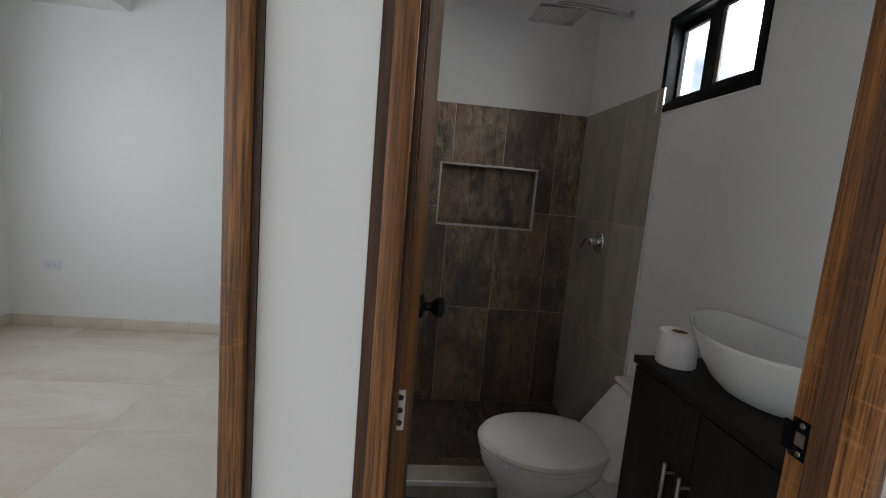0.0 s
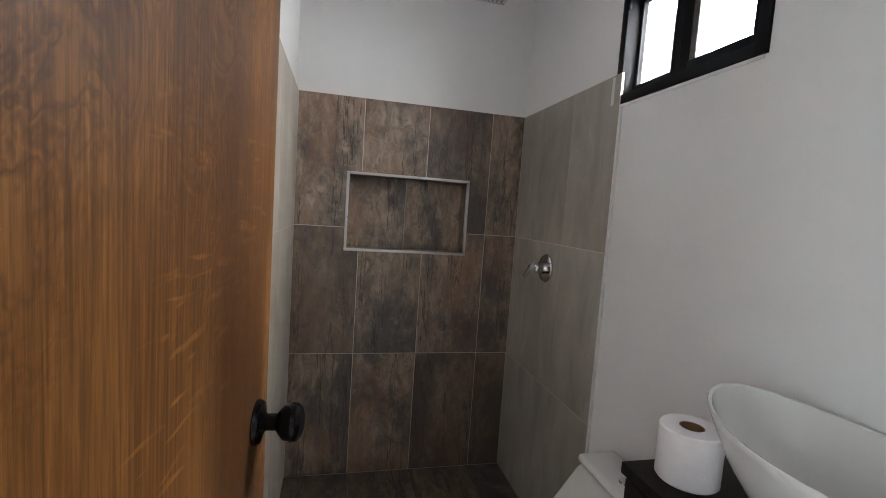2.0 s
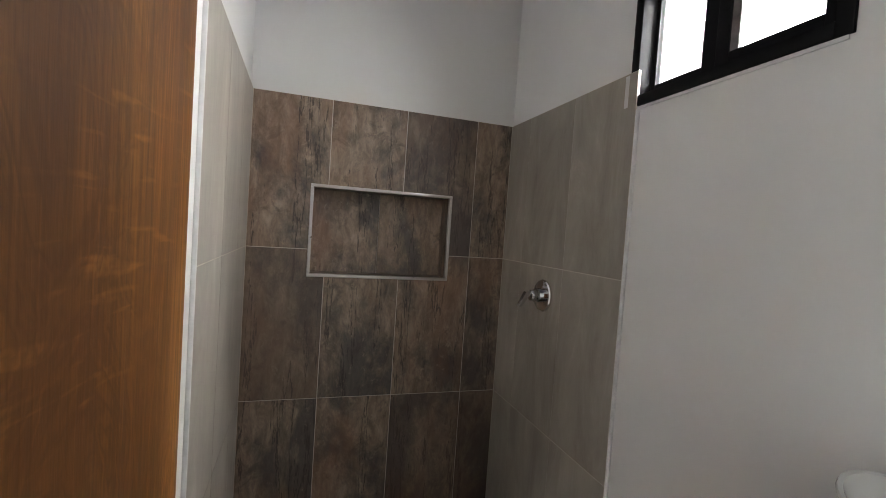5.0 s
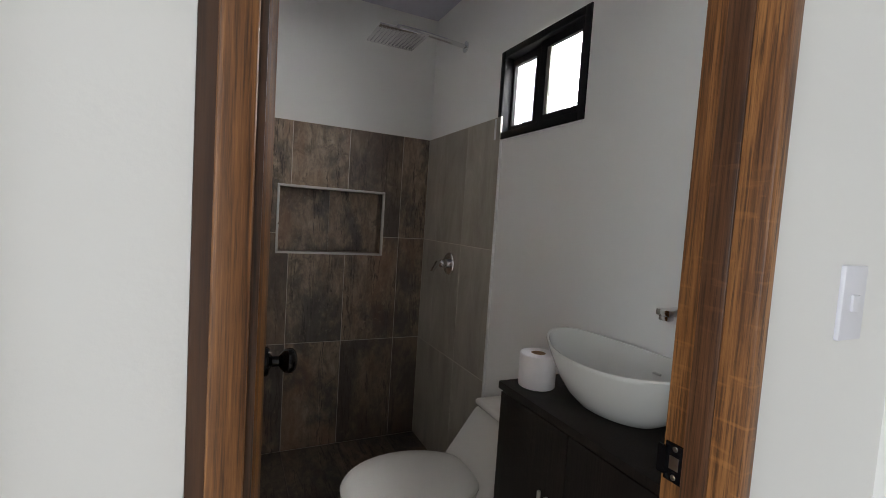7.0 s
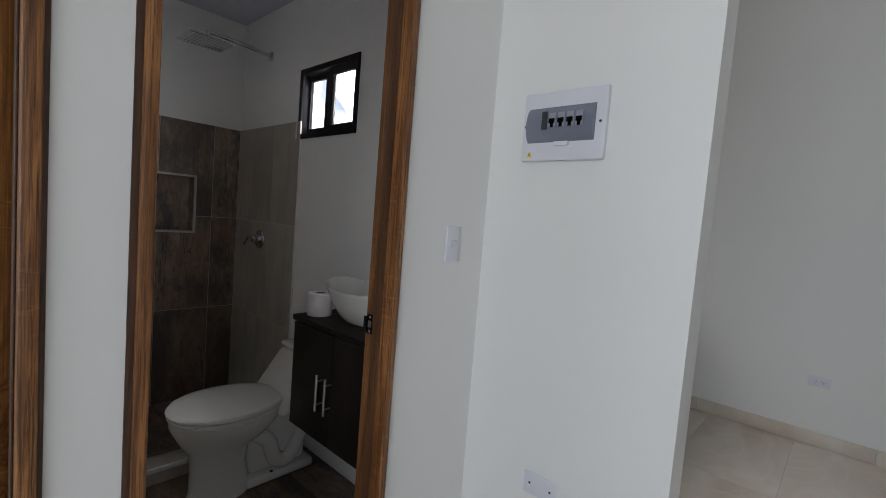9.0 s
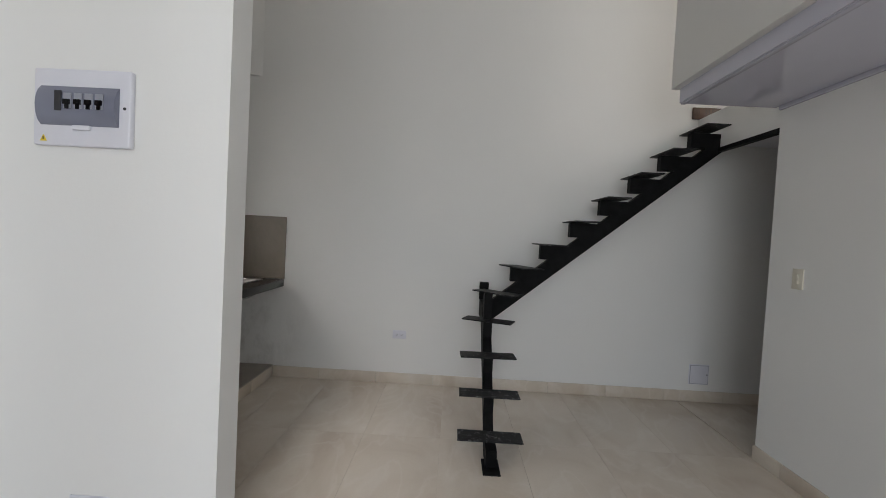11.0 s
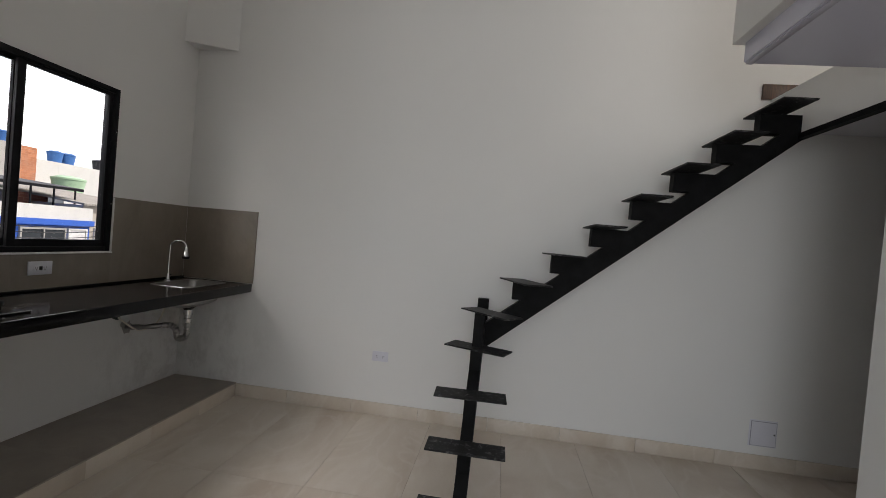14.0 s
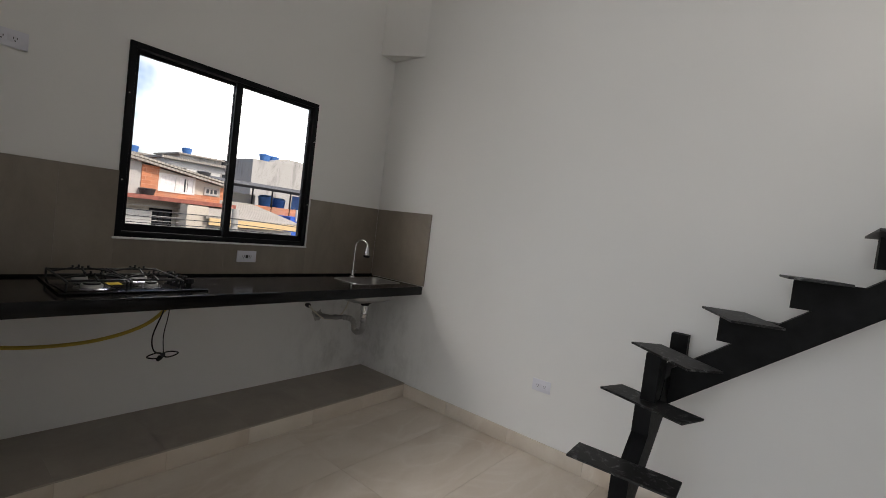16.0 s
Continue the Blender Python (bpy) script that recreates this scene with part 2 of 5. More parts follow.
def emit_free_glass(name):
    m, t, b = nodes_of(name)
    b.inputs["Base Color"].default_value = (0.97, 0.98, 0.98, 1)
    b.inputs["Roughness"].default_value = 0.0
    b.inputs["Transmission Weight"].default_value = 1.0
    b.inputs["IOR"].default_value = 1.03
    return m


WHITE = wall_paint("white_wall_paint", (0.80, 0.795, 0.78))
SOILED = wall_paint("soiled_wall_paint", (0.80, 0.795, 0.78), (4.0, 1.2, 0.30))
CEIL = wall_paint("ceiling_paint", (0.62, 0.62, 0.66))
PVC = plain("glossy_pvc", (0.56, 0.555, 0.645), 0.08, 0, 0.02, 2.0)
# painted shade on door jamb edges and stops; own brown on the loft board
JAMB_D = wood("brown_and_shaded_cedar", (0.040, 0.018, 0.009), (0.092, 0.039, 0.018), (0.16, 0.072, 0.032), 2)
JAMB = wood("stained_cedar", (0.085, 0.031, 0.010), (0.21, 0.085, 0.025), (0.38, 0.168, 0.053), 2, 0.45, 0.03, 55.0, 0.6, 0.9, 0.22)
DOORW = wood("door_cedar", (0.060, 0.022, 0.007), (0.19, 0.076, 0.020), (0.35, 0.155, 0.042), 2, 0.5, 0.0, 9.0, 1.4, 0.45, 0.55, 0.8)
DOORW.node_tree.nodes["Principled BSDF"].inputs["Specular IOR Level"].default_value = 0.2
TILE_DARK = weathered_tile("weathered_dark_tile", 2, 1.35)
TILE_TAUPE = slab_tile("taupe_tile", [(0.3, (0.27, 0.24, 0.20)), (0.47, (0.37, 0.335, 0.285)), (0.6, (0.43, 0.395, 0.34)), (0.72, (0.54, 0.50, 0.44))], (7, 7, 2.0), 0.45)
TILE_SPLASH = slab_tile("splash_tile", [(0.3, (0.20, 0.168, 0.135)), (0.55, (0.25, 0.212, 0.172)), (0.75, (0.29, 0.25, 0.205))], (4, 4, 2), 0.35)
TILE_PLINTH = slab_tile("plinth_tile", [(0.3, (0.27, 0.235, 0.195)), (0.55, (0.33, 0.29, 0.245)), (0.75, (0.38, 0.34, 0.29))], (4, 4, 2), 0.4)
TILE_BFLOOR = weathered_tile("weathered_floor_tile", 1, 0.8)
TILE_FLOOR = marble_floor("polished_cream_tile")
GROUT_L = plain("pale_grout", (0.54, 0.475, 0.40), 0.9)
GROUT_D = plain("beige_grout", (0.62, 0.57, 0.50), 0.9)
STEEL_K = plain("black_painted_steel", (0.006, 0.006, 0.0065), 0.6, 0.0, 0.5, 14.0, 0.12, 120.0)
STEEL_K.node_tree.nodes["Principled BSDF"].inputs["Specular IOR Level"].default_value = 0.12
SCUFFED = slab_tile("scuffed_black_steel", [(0.40, (0.006, 0.006, 0.0065)), (0.53, (0.013, 0.013, 0.014)), (0.60, (0.08, 0.08, 0.082)), (0.72, (0.26, 0.26, 0.26))], (30, 30, 30), 0.5)
SCUFFED.node_tree.nodes["Principled BSDF"].inputs["Specular IOR Level"].default_value = 0.3
GRANITE = plain("polished_black_granite", (0.007, 0.0065, 0.007), 0.12, 0.0, 0.5, 300.0, spec=0.16)
ALU_K = plain("black_aluminium", (0.007, 0.007, 0.0085), 0.45, 0.0, 0.2, 10.0, spec=0.12)
BLACK = plain("black_gloss", (0.005, 0.005, 0.006), 0.12, 0.0, 0.2, 4.0, spec=0.28)
RUBBER = plain("black_rubber", (0.008, 0.008, 0.008), 0.55, spec=0.3)
WENGE = wood("wenge_board", (0.010, 0.007, 0.006), (0.016, 0.012, 0.010), (0.024, 0.018, 0.015), 2, 0.5, 0.0)
WENGE.node_tree.nodes["Principled BSDF"].inputs["Specular IOR Level"].default_value = 0.18
CERAMIC = plain("white_ceramic", (0.76, 0.76, 0.73), 0.08, 0, 0.015, 2.0, 0, 0, 0.5)
CERAMIC_W = plain("cream_ceramic", (0.70, 0.69, 0.66), 0.12, 0, 0.015, 2.0, 0, 0, 0.4)
CHROME = plain("chrome", (0.72, 0.72, 0.73), 0.10, 1.0, 0.03)
DISH = plain("burner_steel", (0.26, 0.26, 0.28), 0.25, 1.0, 0.1, 30.0)
SINK_S = plain("sink_steel", (0.36, 0.35, 0.34), 0.3, 1.0, 0.08, 30.0)
BRUSHED = plain("brushed_steel", (0.55, 0.54, 0.52), 0.32, 1.0, 0.08, 30.0)
ALU_TRIM = plain("aluminium_trim", (0.62, 0.61, 0.60), 0.3, 0.8, 0.05)
PLASTIC_W = plain("white_plastic", (0.70, 0.70, 0.76), 0.3, 0, 0.02)
PLASTIC_I = plain("ivory_plastic", (0.72, 0.68, 0.58), 0.35, 0, 0.02)
SLOT = plain("dark_slot", (0.03, 0.03, 0.035), 0.6)
PAPER = plain("toilet_paper", (0.82, 0.80, 0.82), 0.95, 0, 0.03, 30, 0.25, 300)
CARD = plain("cardboard", (0.24, 0.14, 0.07), 0.9)
SMOKE = plain("smoked_cover", (0.20, 0.21, 0.27), 0.08, 0, 0.03)
SMOKE_L = plain("grey_breaker", (0.30, 0.31, 0.36), 0.3)
YELLOW = plain("yellow", (0.75, 0.55, 0.03), 0.4)
HOSE_Y = plain("yellow_gas_hose", (0.42, 0.30, 0.03), 0.4, 0, 0.12)
GLASS = emit_free_glass("window_glass")
SEAL = plain("white_mortar", (0.70, 0.70, 0.70), 0.8, 0, 0.1, 20, 0.3, 90)
PILE = plain("grey_pile", (0.16, 0.15, 0.145), 0.9, 0, 0.35, 40, 0.5, 200)
NOZZLE = plain("grey_nozzle_rubber", (0.30, 0.30, 0.31), 0.6)

# ---- building helpers ----


def box(bm, a, b, bevel=0.0, seg=2):
    (x0, y0, z0), (x1, y1, z1) = a, b
    m = Matrix.Translation(((x0 + x1) / 2, (y0 + y1) / 2, (z0 + z1) / 2)) @ Matrix.Diagonal((abs(x1 - x0), abs(y1 - y0), abs(z1 - z0), 1))
    made = bmesh.ops.create_cube(bm, size=1, matrix=m)["verts"]
    if bevel:
        edges = list({e for v in made for e in v.link_edges})
        bmesh.ops.bevel(bm, geom=edges, offset=bevel, segments=seg, profile=0.5, affect="EDGES")


def turned_box(bm, size, m, bevel=0.0):
    made = bmesh.ops.create_cube(bm, size=1, matrix=m @ Matrix.Diagonal((*size, 1)))["verts"]
    if bevel:
        edges = list({e for v in made for e in v.link_edges})
        bmesh.ops.bevel(bm, geom=edges, offset=bevel, segments=2, profile=0.5, affect="EDGES")


def prism(bm, outline, axis, lo, hi):
    """An outline in two coordinates, drawn out along the third axis."""
    def place(p, d):
        q = list(p)
        q.insert(axis, d)
        return q
    a = [bm.verts.new(place(p, lo)) for p in outline]
    b = [bm.verts.new(place(p, hi)) for p in outline]
    bm.faces.new(a)
    bm.faces.new(b[::-1])
    for i in range(len(a)):
        j = (i + 1) % len(a)
        bm.faces.new((a[i], b[i], b[j], a[j]))
    bmesh.ops.recalc_face_normals(bm, faces=bm.faces)


def loft(bm, rings, cap0=True, cap1=True):
    """Skin over rings of points, all of one length."""
    vs = [[bm.verts.new(p) for p in r] for r in rings]
    for r0, r1 in zip(vs, vs[1:]):
        for i in range(len(r0)):
            j = (i + 1) % len(r0)
            bm.faces.new((r0[i], r0[j], r1[j], r1[i]))
    if cap0:
        bm.faces.new(vs[0][::-1])
    if cap1:
        bm.faces.new(vs[-1])
    bmesh.ops.recalc_face_normals(bm, faces=bm.faces)


def oval(cx, cy, z, a, b, n=36, egg=0.0, tilt=0.0):
    out = []
    for i in range(n):
        w = 2 * math.pi * i / n
        x = math.cos(w)
        out.append((cx + a * x, cy + b * math.sin(w) * (1 + egg * x), z + tilt * x))
    return out


def lathe(bm, profile, m, n=24):
    """A profile of (radius, height), turned about the local z axis of m."""
    rings = []
    for r, h in profile:
        rings.append([m @ Vector((max(r, 1e-4) * math.cos(2 * math.pi * i / n), max(r, 1e-4) * math.sin(2 * math.pi * i / n), h)) for i in range(n)])
    loft(bm, rings)


def tube(bm, pts, r, n=10):
    pts = [Vector(p) for p in pts]
    rings, up = [], Vector((0.13, 0.21, 0.97)).normalized()
    for i, p in enumerate(pts):
        d = (pts[min(i + 1, len(pts) - 1)] - pts[max(i - 1, 0)]).normalized()
        u = d.cross(up)
        if u.length < 0.15:
            u = d.cross(Vector((1, 0, 0)))
        u.normalize()
        w = d.cross(u)
        rr = r(i / max(1, len(pts) - 1)) if callable(r) else r
        rings.append([p + rr * (math.cos(2 * math.pi * k / n) * u + math.sin(2 * math.pi * k / n) * w) for k in range(n)])
    loft(bm, rings)


def smooth_path(pts, n=8):
    """Catmull-Rom through a few points."""
    p = [Vector(q) for q in pts]
    p = [2 * p[0] - p[1], *p, 2 * p[-1] - p[-2]]
    out = []
    for i in range(1, len(p) - 2):
        for k in range(n):
            s = k / n
            out.append(0.5 * (2 * p[i] + (p[i + 1] - p[i - 1]) * s + (2 * p[i - 1] - 5 * p[i] + 4 * p[i + 1] - p[i + 2]) * s**2 + (3 * p[i] - p[i - 1] - 3 * p[i + 1] + p[i + 2]) * s**3))
    return out + [p[-2]]


def mesh_of(name, bm, material, smooth=False):
    me = bpy.data.meshes.new(name)
    bm.to_mesh(me)
    bm.free()
    me.materials.append(material)
    if smooth:
        me.polygons.foreach_set("use_smooth", [True] * len(me.polygons))
        me.set_sharp_from_angle(angle=radians(38))
    return me


def thing(name, at, label, category, group="", kind=""):
    e = new(name)
    e.matrix_basis = Matrix.Translation(at)
    e.empty_display_size = 0.05
    return tagged(e, label, category, group, kind)


def part(name, bm, material, parent, label="", smooth=False):
    ob = new(name, mesh_of(name, bm, material, smooth))
    ob.parent = parent
    if parent.type == "EMPTY":
        ob.matrix_parent_inverse = parent.matrix_basis.inverted()
    if label:
        ob["label"] = label
    return ob


def boxpart(name, a, b, material, parent, label="", bevel=0.0):
    bm = bmesh.new()
    box(bm, a, b, bevel)
    return part(name, bm, material, parent, label, smooth=bevel > 0)


def solid(name, boxes, material, label, category, kind="structure", bevel=0.0):
    bm = bmesh.new()
    for a, b in boxes:
        box(bm, a, b, bevel)
    return tagged(new(name, mesh_of(name, bm, material, bevel > 0)), label, category, kind=kind)


# ---- structure ----
FAR, SIDE, TOP = 4.037, -2.807, 4.2      # far wall, stair-side wall, high ceiling
DOORWALL, BACK, BATH_R, BATH_L = 0.526, 2.668, 1.463, 0.377
KWALL = 1.228
DOOR_H = 2.06

floor = solid("floor", [((-2.8, -4.8, -0.2), (4.16, 3.75, -0.008))], GROUT_L, "cream tiled floor of the living space and bedroom", "floor")
wall_doors = solid("wall_doors", [
    ((-2.8, DOORWALL, -0.19), (-0.58, 0.627, TOP)), ((-0.58, DOORWALL, DOOR_H + 0.04), (0.2615, 0.627, TOP)), ((0.2615, DOORWALL, -0.19), (0.375, 0.627, TOP)),
    ((0.375, DOORWALL, DOOR_H + 0.04), (1.058, 0.627, TOP)), ((1.058, DOORWALL, -0.19), (1.445, 0.627, TOP))], WHITE, "white painted wall with two doorways", "wall")
wall_panel = solid("wall_panel", [((1.445, -0.165, -0.19), (1.562, 0.627, TOP)), ((BATH_R, 0.627, -0.19), (1.59, 1.362, TOP)), ((BATH_R, 1.912, -0.19), (1.59, 2.8, TOP)),
    ((BATH_R, 1.362, -0.19), (1.59, 1.912, 1.690)), ((BATH_R, 1.362, 2.075), (1.59, 1.912, TOP))], WHITE, "white painted wall between hall, bathroom and kitchen", "wall")
wall_partition = solid("wall_partition", [((0.2625, 0.627, -0.19), (BATH_L, 3.62, 3.2))], WHITE, "white partition between bedroom and bathroom", "wall")
wall_bath_back = solid("wall_bath_back", [((BATH_L, BACK, -0.19), (0.617, 2.86, 2.6)), ((1.187, BACK, -0.19), (BATH_R, 2.86, 2.6)), ((0.617, BACK, -0.19), (1.187, 2.86, 1.097)),
    ((0.617, BACK, 1.452), (1.187, 2.86, 2.6)), ((0.617, 2.766, 1.097), (1.187, 2.86, 1.452))], WHITE, "white wall behind the shower with a recessed niche", "wall")
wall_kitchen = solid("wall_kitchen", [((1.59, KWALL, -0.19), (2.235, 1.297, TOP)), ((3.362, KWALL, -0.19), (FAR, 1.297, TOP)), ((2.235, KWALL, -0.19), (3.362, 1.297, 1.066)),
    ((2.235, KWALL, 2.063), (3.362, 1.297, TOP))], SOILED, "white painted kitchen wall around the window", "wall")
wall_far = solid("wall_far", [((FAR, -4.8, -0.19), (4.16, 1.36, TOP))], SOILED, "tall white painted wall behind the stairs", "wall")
wall_side = solid("wall_side", [((-2.8, -2.93, -0.19), (3.03, SIDE, 2.25))], WHITE, "white painted wall beside the stairs under the loft", "wall")
wall_passage = solid("wall_passage", [((-2.8, -4.8, -0.19), (FAR, -4.68, TOP)), ((2.08, -4.68, -0.19), (2.2, -2.93, 2.25))], WHITE, "white wall at the end of the passage", "wall")
wall_front = solid("wall_front", [((-2.8, -2.807, -0.19), (-2.68, -2.45, TOP)), ((-2.8, 0.25, -0.19), (-2.68, 0.526, TOP)), ((-2.8, -2.45, -0.19), (-2.68, 0.25, 0.55)),
    ((-2.8, -2.45, 2.95), (-2.68, 0.25, TOP)), ((-2.8, -4.8, 2.25), (-2.68, -2.807, TOP))], WHITE, "white front wall with a wide window opening", "wall")
wall_bed_left = solid("wall_bed_left", [((-2.68, 0.627, -0.19), (-2.5, 1.3, 3.2)), ((-2.68, 2.7, -0.19), (-2.5, 3.62, 3.2)), ((-2.68, 1.3, -0.19), (-2.5, 2.7, 0.95)), ((-2.68, 1.3, 2.25), (-2.5, 2.7, 3.2))], WHITE, "white bedroom side wall", "wall")
wall_bed_back = solid("wall_bed_back", [((-2.68, 3.62, -0.19), (BATH_L, 3.74, 3.2))], WHITE, "white bedroom back wall", "wall")
ceiling = solid("ceiling", [((-2.8, -4.8, TOP), (4.16, 1.36, TOP + 0.12))], WHITE, "high white ceiling", "ceiling")
ceiling_bathroom = solid("ceiling_bathroom", [((BATH_L, 0.627, 2.487), (BATH_R, BACK, 2.56))], PVC, "glossy pale panel ceiling of the bathroom", "ceiling")
ceiling_bedroom = solid("ceiling_bedroom", [((-2.68, 0.627, 3.0), (0.262, 3.62, 3.1))], WHITE, "white bedroom ceiling", "ceiling")
bm = bmesh.new()
prism(bm, [(3.88, KWALL), (FAR, 0.905), (FAR, KWALL)], 2, 2.604, TOP)
tagged(new("trim_corner_column", mesh_of("trim_corner_column", bm, WHITE)), "white three-cornered column casing in the corner", "column", kind="structure")
bm = bmesh.new()
prism(bm, [(-1.62, 3.62), (-1.62, 3.2), (-2.5, 3.62)], 2, 2.36, 3.0)
tagged(new("trim_bedroom_beam", mesh_of("trim_bedroom_beam", bm, WHITE)), "white beam casing under the bedroom ceiling", "beam", kind="structure")

# loft over the side wall
solid("loft_slab", [((-2.68, -4.68, 2.25), (3.07, -2.215, 2.40)), ((3.07, -4.68, 2.215), (FAR, -2.833, 2.405))], WHITE, "white edge of the loft floor", "slab")
solid("loft_parapet", [((-2.68, -2.27, 2.324), (3.10, -2.155, 3.45))], WHITE, "white solid parapet of the loft", "parapet", bevel=0.004)
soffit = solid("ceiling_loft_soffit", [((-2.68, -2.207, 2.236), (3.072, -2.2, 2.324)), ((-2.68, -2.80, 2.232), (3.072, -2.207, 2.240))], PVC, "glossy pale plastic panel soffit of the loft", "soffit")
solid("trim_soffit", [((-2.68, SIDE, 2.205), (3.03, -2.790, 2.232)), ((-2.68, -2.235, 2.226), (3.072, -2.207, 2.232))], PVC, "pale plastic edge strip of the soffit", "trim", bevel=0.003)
solid("lintel", [((3.03, -2.86, 2.074), (FAR, -2.82, 2.105))], STEEL_K, "black steel bar over the passage opening", "lintel")
solid("trim_lintel_face", [((3.03, -2.855, 2.105), (FAR, -2.833, 2.215))], WHITE, "white painted face over the steel bar", "trim")
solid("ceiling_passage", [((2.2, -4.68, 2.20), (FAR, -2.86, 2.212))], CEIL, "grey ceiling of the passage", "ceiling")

# baseboards of cream tile, with joints
BASE_MAT = TILE_FLOOR


def baseboard(name, a, b, axis, step=0.5, phase=0.2):
    """A run of tile strips 9 cm high between two corners."""
    run = tagged(new(name, None), "cream tile baseboard along the wall", "baseboard", kind="structure")
    lo, hi = a[axis], b[axis]
    cuts = [lo] + [c for c in np.arange(math.floor(lo) - phase, hi, step) if lo + 0.03 < c < hi - 0.03] + [hi]
    for c0, c1 in zip(cuts, cuts[1:]):
        p, q = list(a), list(b)
        p[axis], q[axis] = c0 + 0.0008, c1 - 0.0008
        boxpart("tile_strip", p, q, BASE_MAT, run, bevel=0.0015)
    return run


baseboard("baseboard_far", (FAR - 0.010, -4.68, 0.0), (FAR, 0.712, 0.094), 1)
baseboard("baseboard_side", (-2.68, SIDE, 0.0), (3.03, SIDE + 0.010, 0.090), 0)
baseboard("baseboard_side_end", (3.03, -2.93, 0.0), (3.04, SIDE + 0.010, 0.090), 1)
baseboard("baseboard_bed_back", (-2.5, 3.61, 0.0), (0.262, 3.62, 0.085), 0)
baseboard("baseboard_bed_left", (-2.5, 0.627, 0.0), (-2.49, 3.61, 0.085), 1)

# ---- doors ----


def door_set(name, x0, x1, label):
    """Frame of stained cedar in the door wall: two jambs with a set-back edge and shallow stops, both coloured dark as
    shade, a head.
    """
    f = thing(name, ((x0 + x1) / 2, 0.58, 0), label, "door frame", kind="structure")
    y0, y1 = 0.512, 0.630
    for e0, e1, a, b, s0, s1 in ((x0, x0 + 0.0125, x0 + 0.0125, x0 + 0.038, x0 + 0.038, x0 + 0.046), (x1 - 0.008, x1, x1 - 0.034, x1 - 0.008, x1 - 0.038, x1 - 0.034)):
        j = boxpart("jamb", (a, y0, 0.0), (b, y1, DOOR_H), JAMB, f, bevel=0.004)
        # shade of the groove and the reveal is put into the darker wood
        boxpart("edge_strip", (e0, 0.523, 0.0), (e1, y1 - 0.003, DOOR_H), JAMB_D, j, "edge strip coloured dark as groove shade")
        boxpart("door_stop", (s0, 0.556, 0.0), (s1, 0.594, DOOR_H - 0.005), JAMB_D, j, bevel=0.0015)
    boxpart("head", (x0, y0, DOOR_H), (x1, y1, DOOR_H + 0.038), JAMB, f, bevel=0.004)
    return f


frame_bath = door_set("door_frame", 0.3755, 1.054, "reddish-brown cedar frame of the bathroom doorway")
frame_bed = door_set("door_frame", -0.578, 0.2610, "reddish-brown cedar frame of the bedroom doorway")


def knob_on(parent, x, y, z, sign):
    k = bmesh.new()
    m = Matrix.Translation((x, y, z)) @ Matrix.Rotation(sign * math.pi / 2, 4, "Y")
    lathe(k, [(0.0, 0.0), (0.033, 0.0), (0.033, 0.004), (0.030, 0.009), (0.016, 0.012), (0.0125, 0.016), (0.0125, 0.030), (0.018, 0.034), (0.0265, 0.042), (0.029, 0.052), (0.0275, 0.061), (0.021, 0.067), (0.012, 0.070), (0.0, 0.071)], m, 28)
    return part("knob", k, BLACK, parent, "glossy black round knob", True)


def leaf(name, hinge_x, side, label, length, open_y0, knob_z):
    """A leaf folded back at a right angle along y; side: +1 for one whose room face looks to +x."""
    x0, x1 = (hinge_x, hinge_x + 0.038)
    d = thing(name, ((x0 + x1) / 2, open_y0 + length / 2, 0.0), label, "door")
    boxpart("slab", (x0, open_y0, 0.008), (x1, open_y0 + length, DOOR_H - 0.04), DOORW, d, bevel=0.003)
    for s, x in ((1, x1), (-1, x0)):
        knob_on(d, x, open_y0 + length - 0.068, knob_z, s)
    boxpart("latch_plate", (x0 + 0.008, open_y0 + length, knob_z - 0.03), (x1 - 0.008, open_y0 + length + 0.0015, knob_z + 0.03), BRUSHED, d)
    d.matrix_basis = Matrix.Translation((x1 if side > 0 else x0, open_y0, 0)) @ Matrix.Rotation(radians(-4.8 * side), 4, "Z") @ Matrix.Translation((-(x1 if side > 0 else x0), -open_y0, 0)) @ d.matrix_basis
    return d


leaf("bathroom_door", 0.389, 1, "open reddish-brown cedar door with a black knob", 0.670, 0.638, 0.972)
leaf("bedroom_door", 0.192, -1, "open cedar door folded back beside the bedroom doorway", 0.72, 0.638, 0.972)


def hinge(name, x, y, z):
    """A butt hinge plate that looks to -y between jamb and leaf."""
    h = thing(name, (x, y, z - 0.04), "small steel door hinge with dark screws", "hinge", "door hinges")
    boxpart("plate", (x - 0.007, y, z - 0.030), (x + 0.007, y + 0.002, z + 0.030), BRUSHED, h, bevel=0.0006)
    for dz in (-0.019, 0.0, 0.019):
        b = bmesh.new()
        lathe(b, [(0.0, 0.0), (0.0045, 0.0), (0.004, 0.0015), (0.0, 0.0015)], Matrix.Translation((x, y, z + dz)) @ Matrix.Rotation(math.pi / 2, 4, "X"), 10)
        part("screw", b, SLOT, h)


hinge("door_hinge", 0.4265, 0.6345, 0.982)
hinge("door_hinge", 0.2005, 0.6345, 0.985)

strike = thing("strike_plate", (1.018, 0.61, 0.942), "black steel strike plate let into the jamb", "strike plate")
boxpart("plate", (1.0175, 0.594, 0.942), (1.0203, 0.624, 1.002), BLACK, strike, bevel=0.0008)
boxpart("lip", (1.0140, 0.620, 0.950), (1.0176, 0.634, 0.994), BLACK, strike)
boxpart("latch_hole", (1.0168, 0.600, 0.962), (1.0176, 0.615, 0.982), BRUSHED, strike)

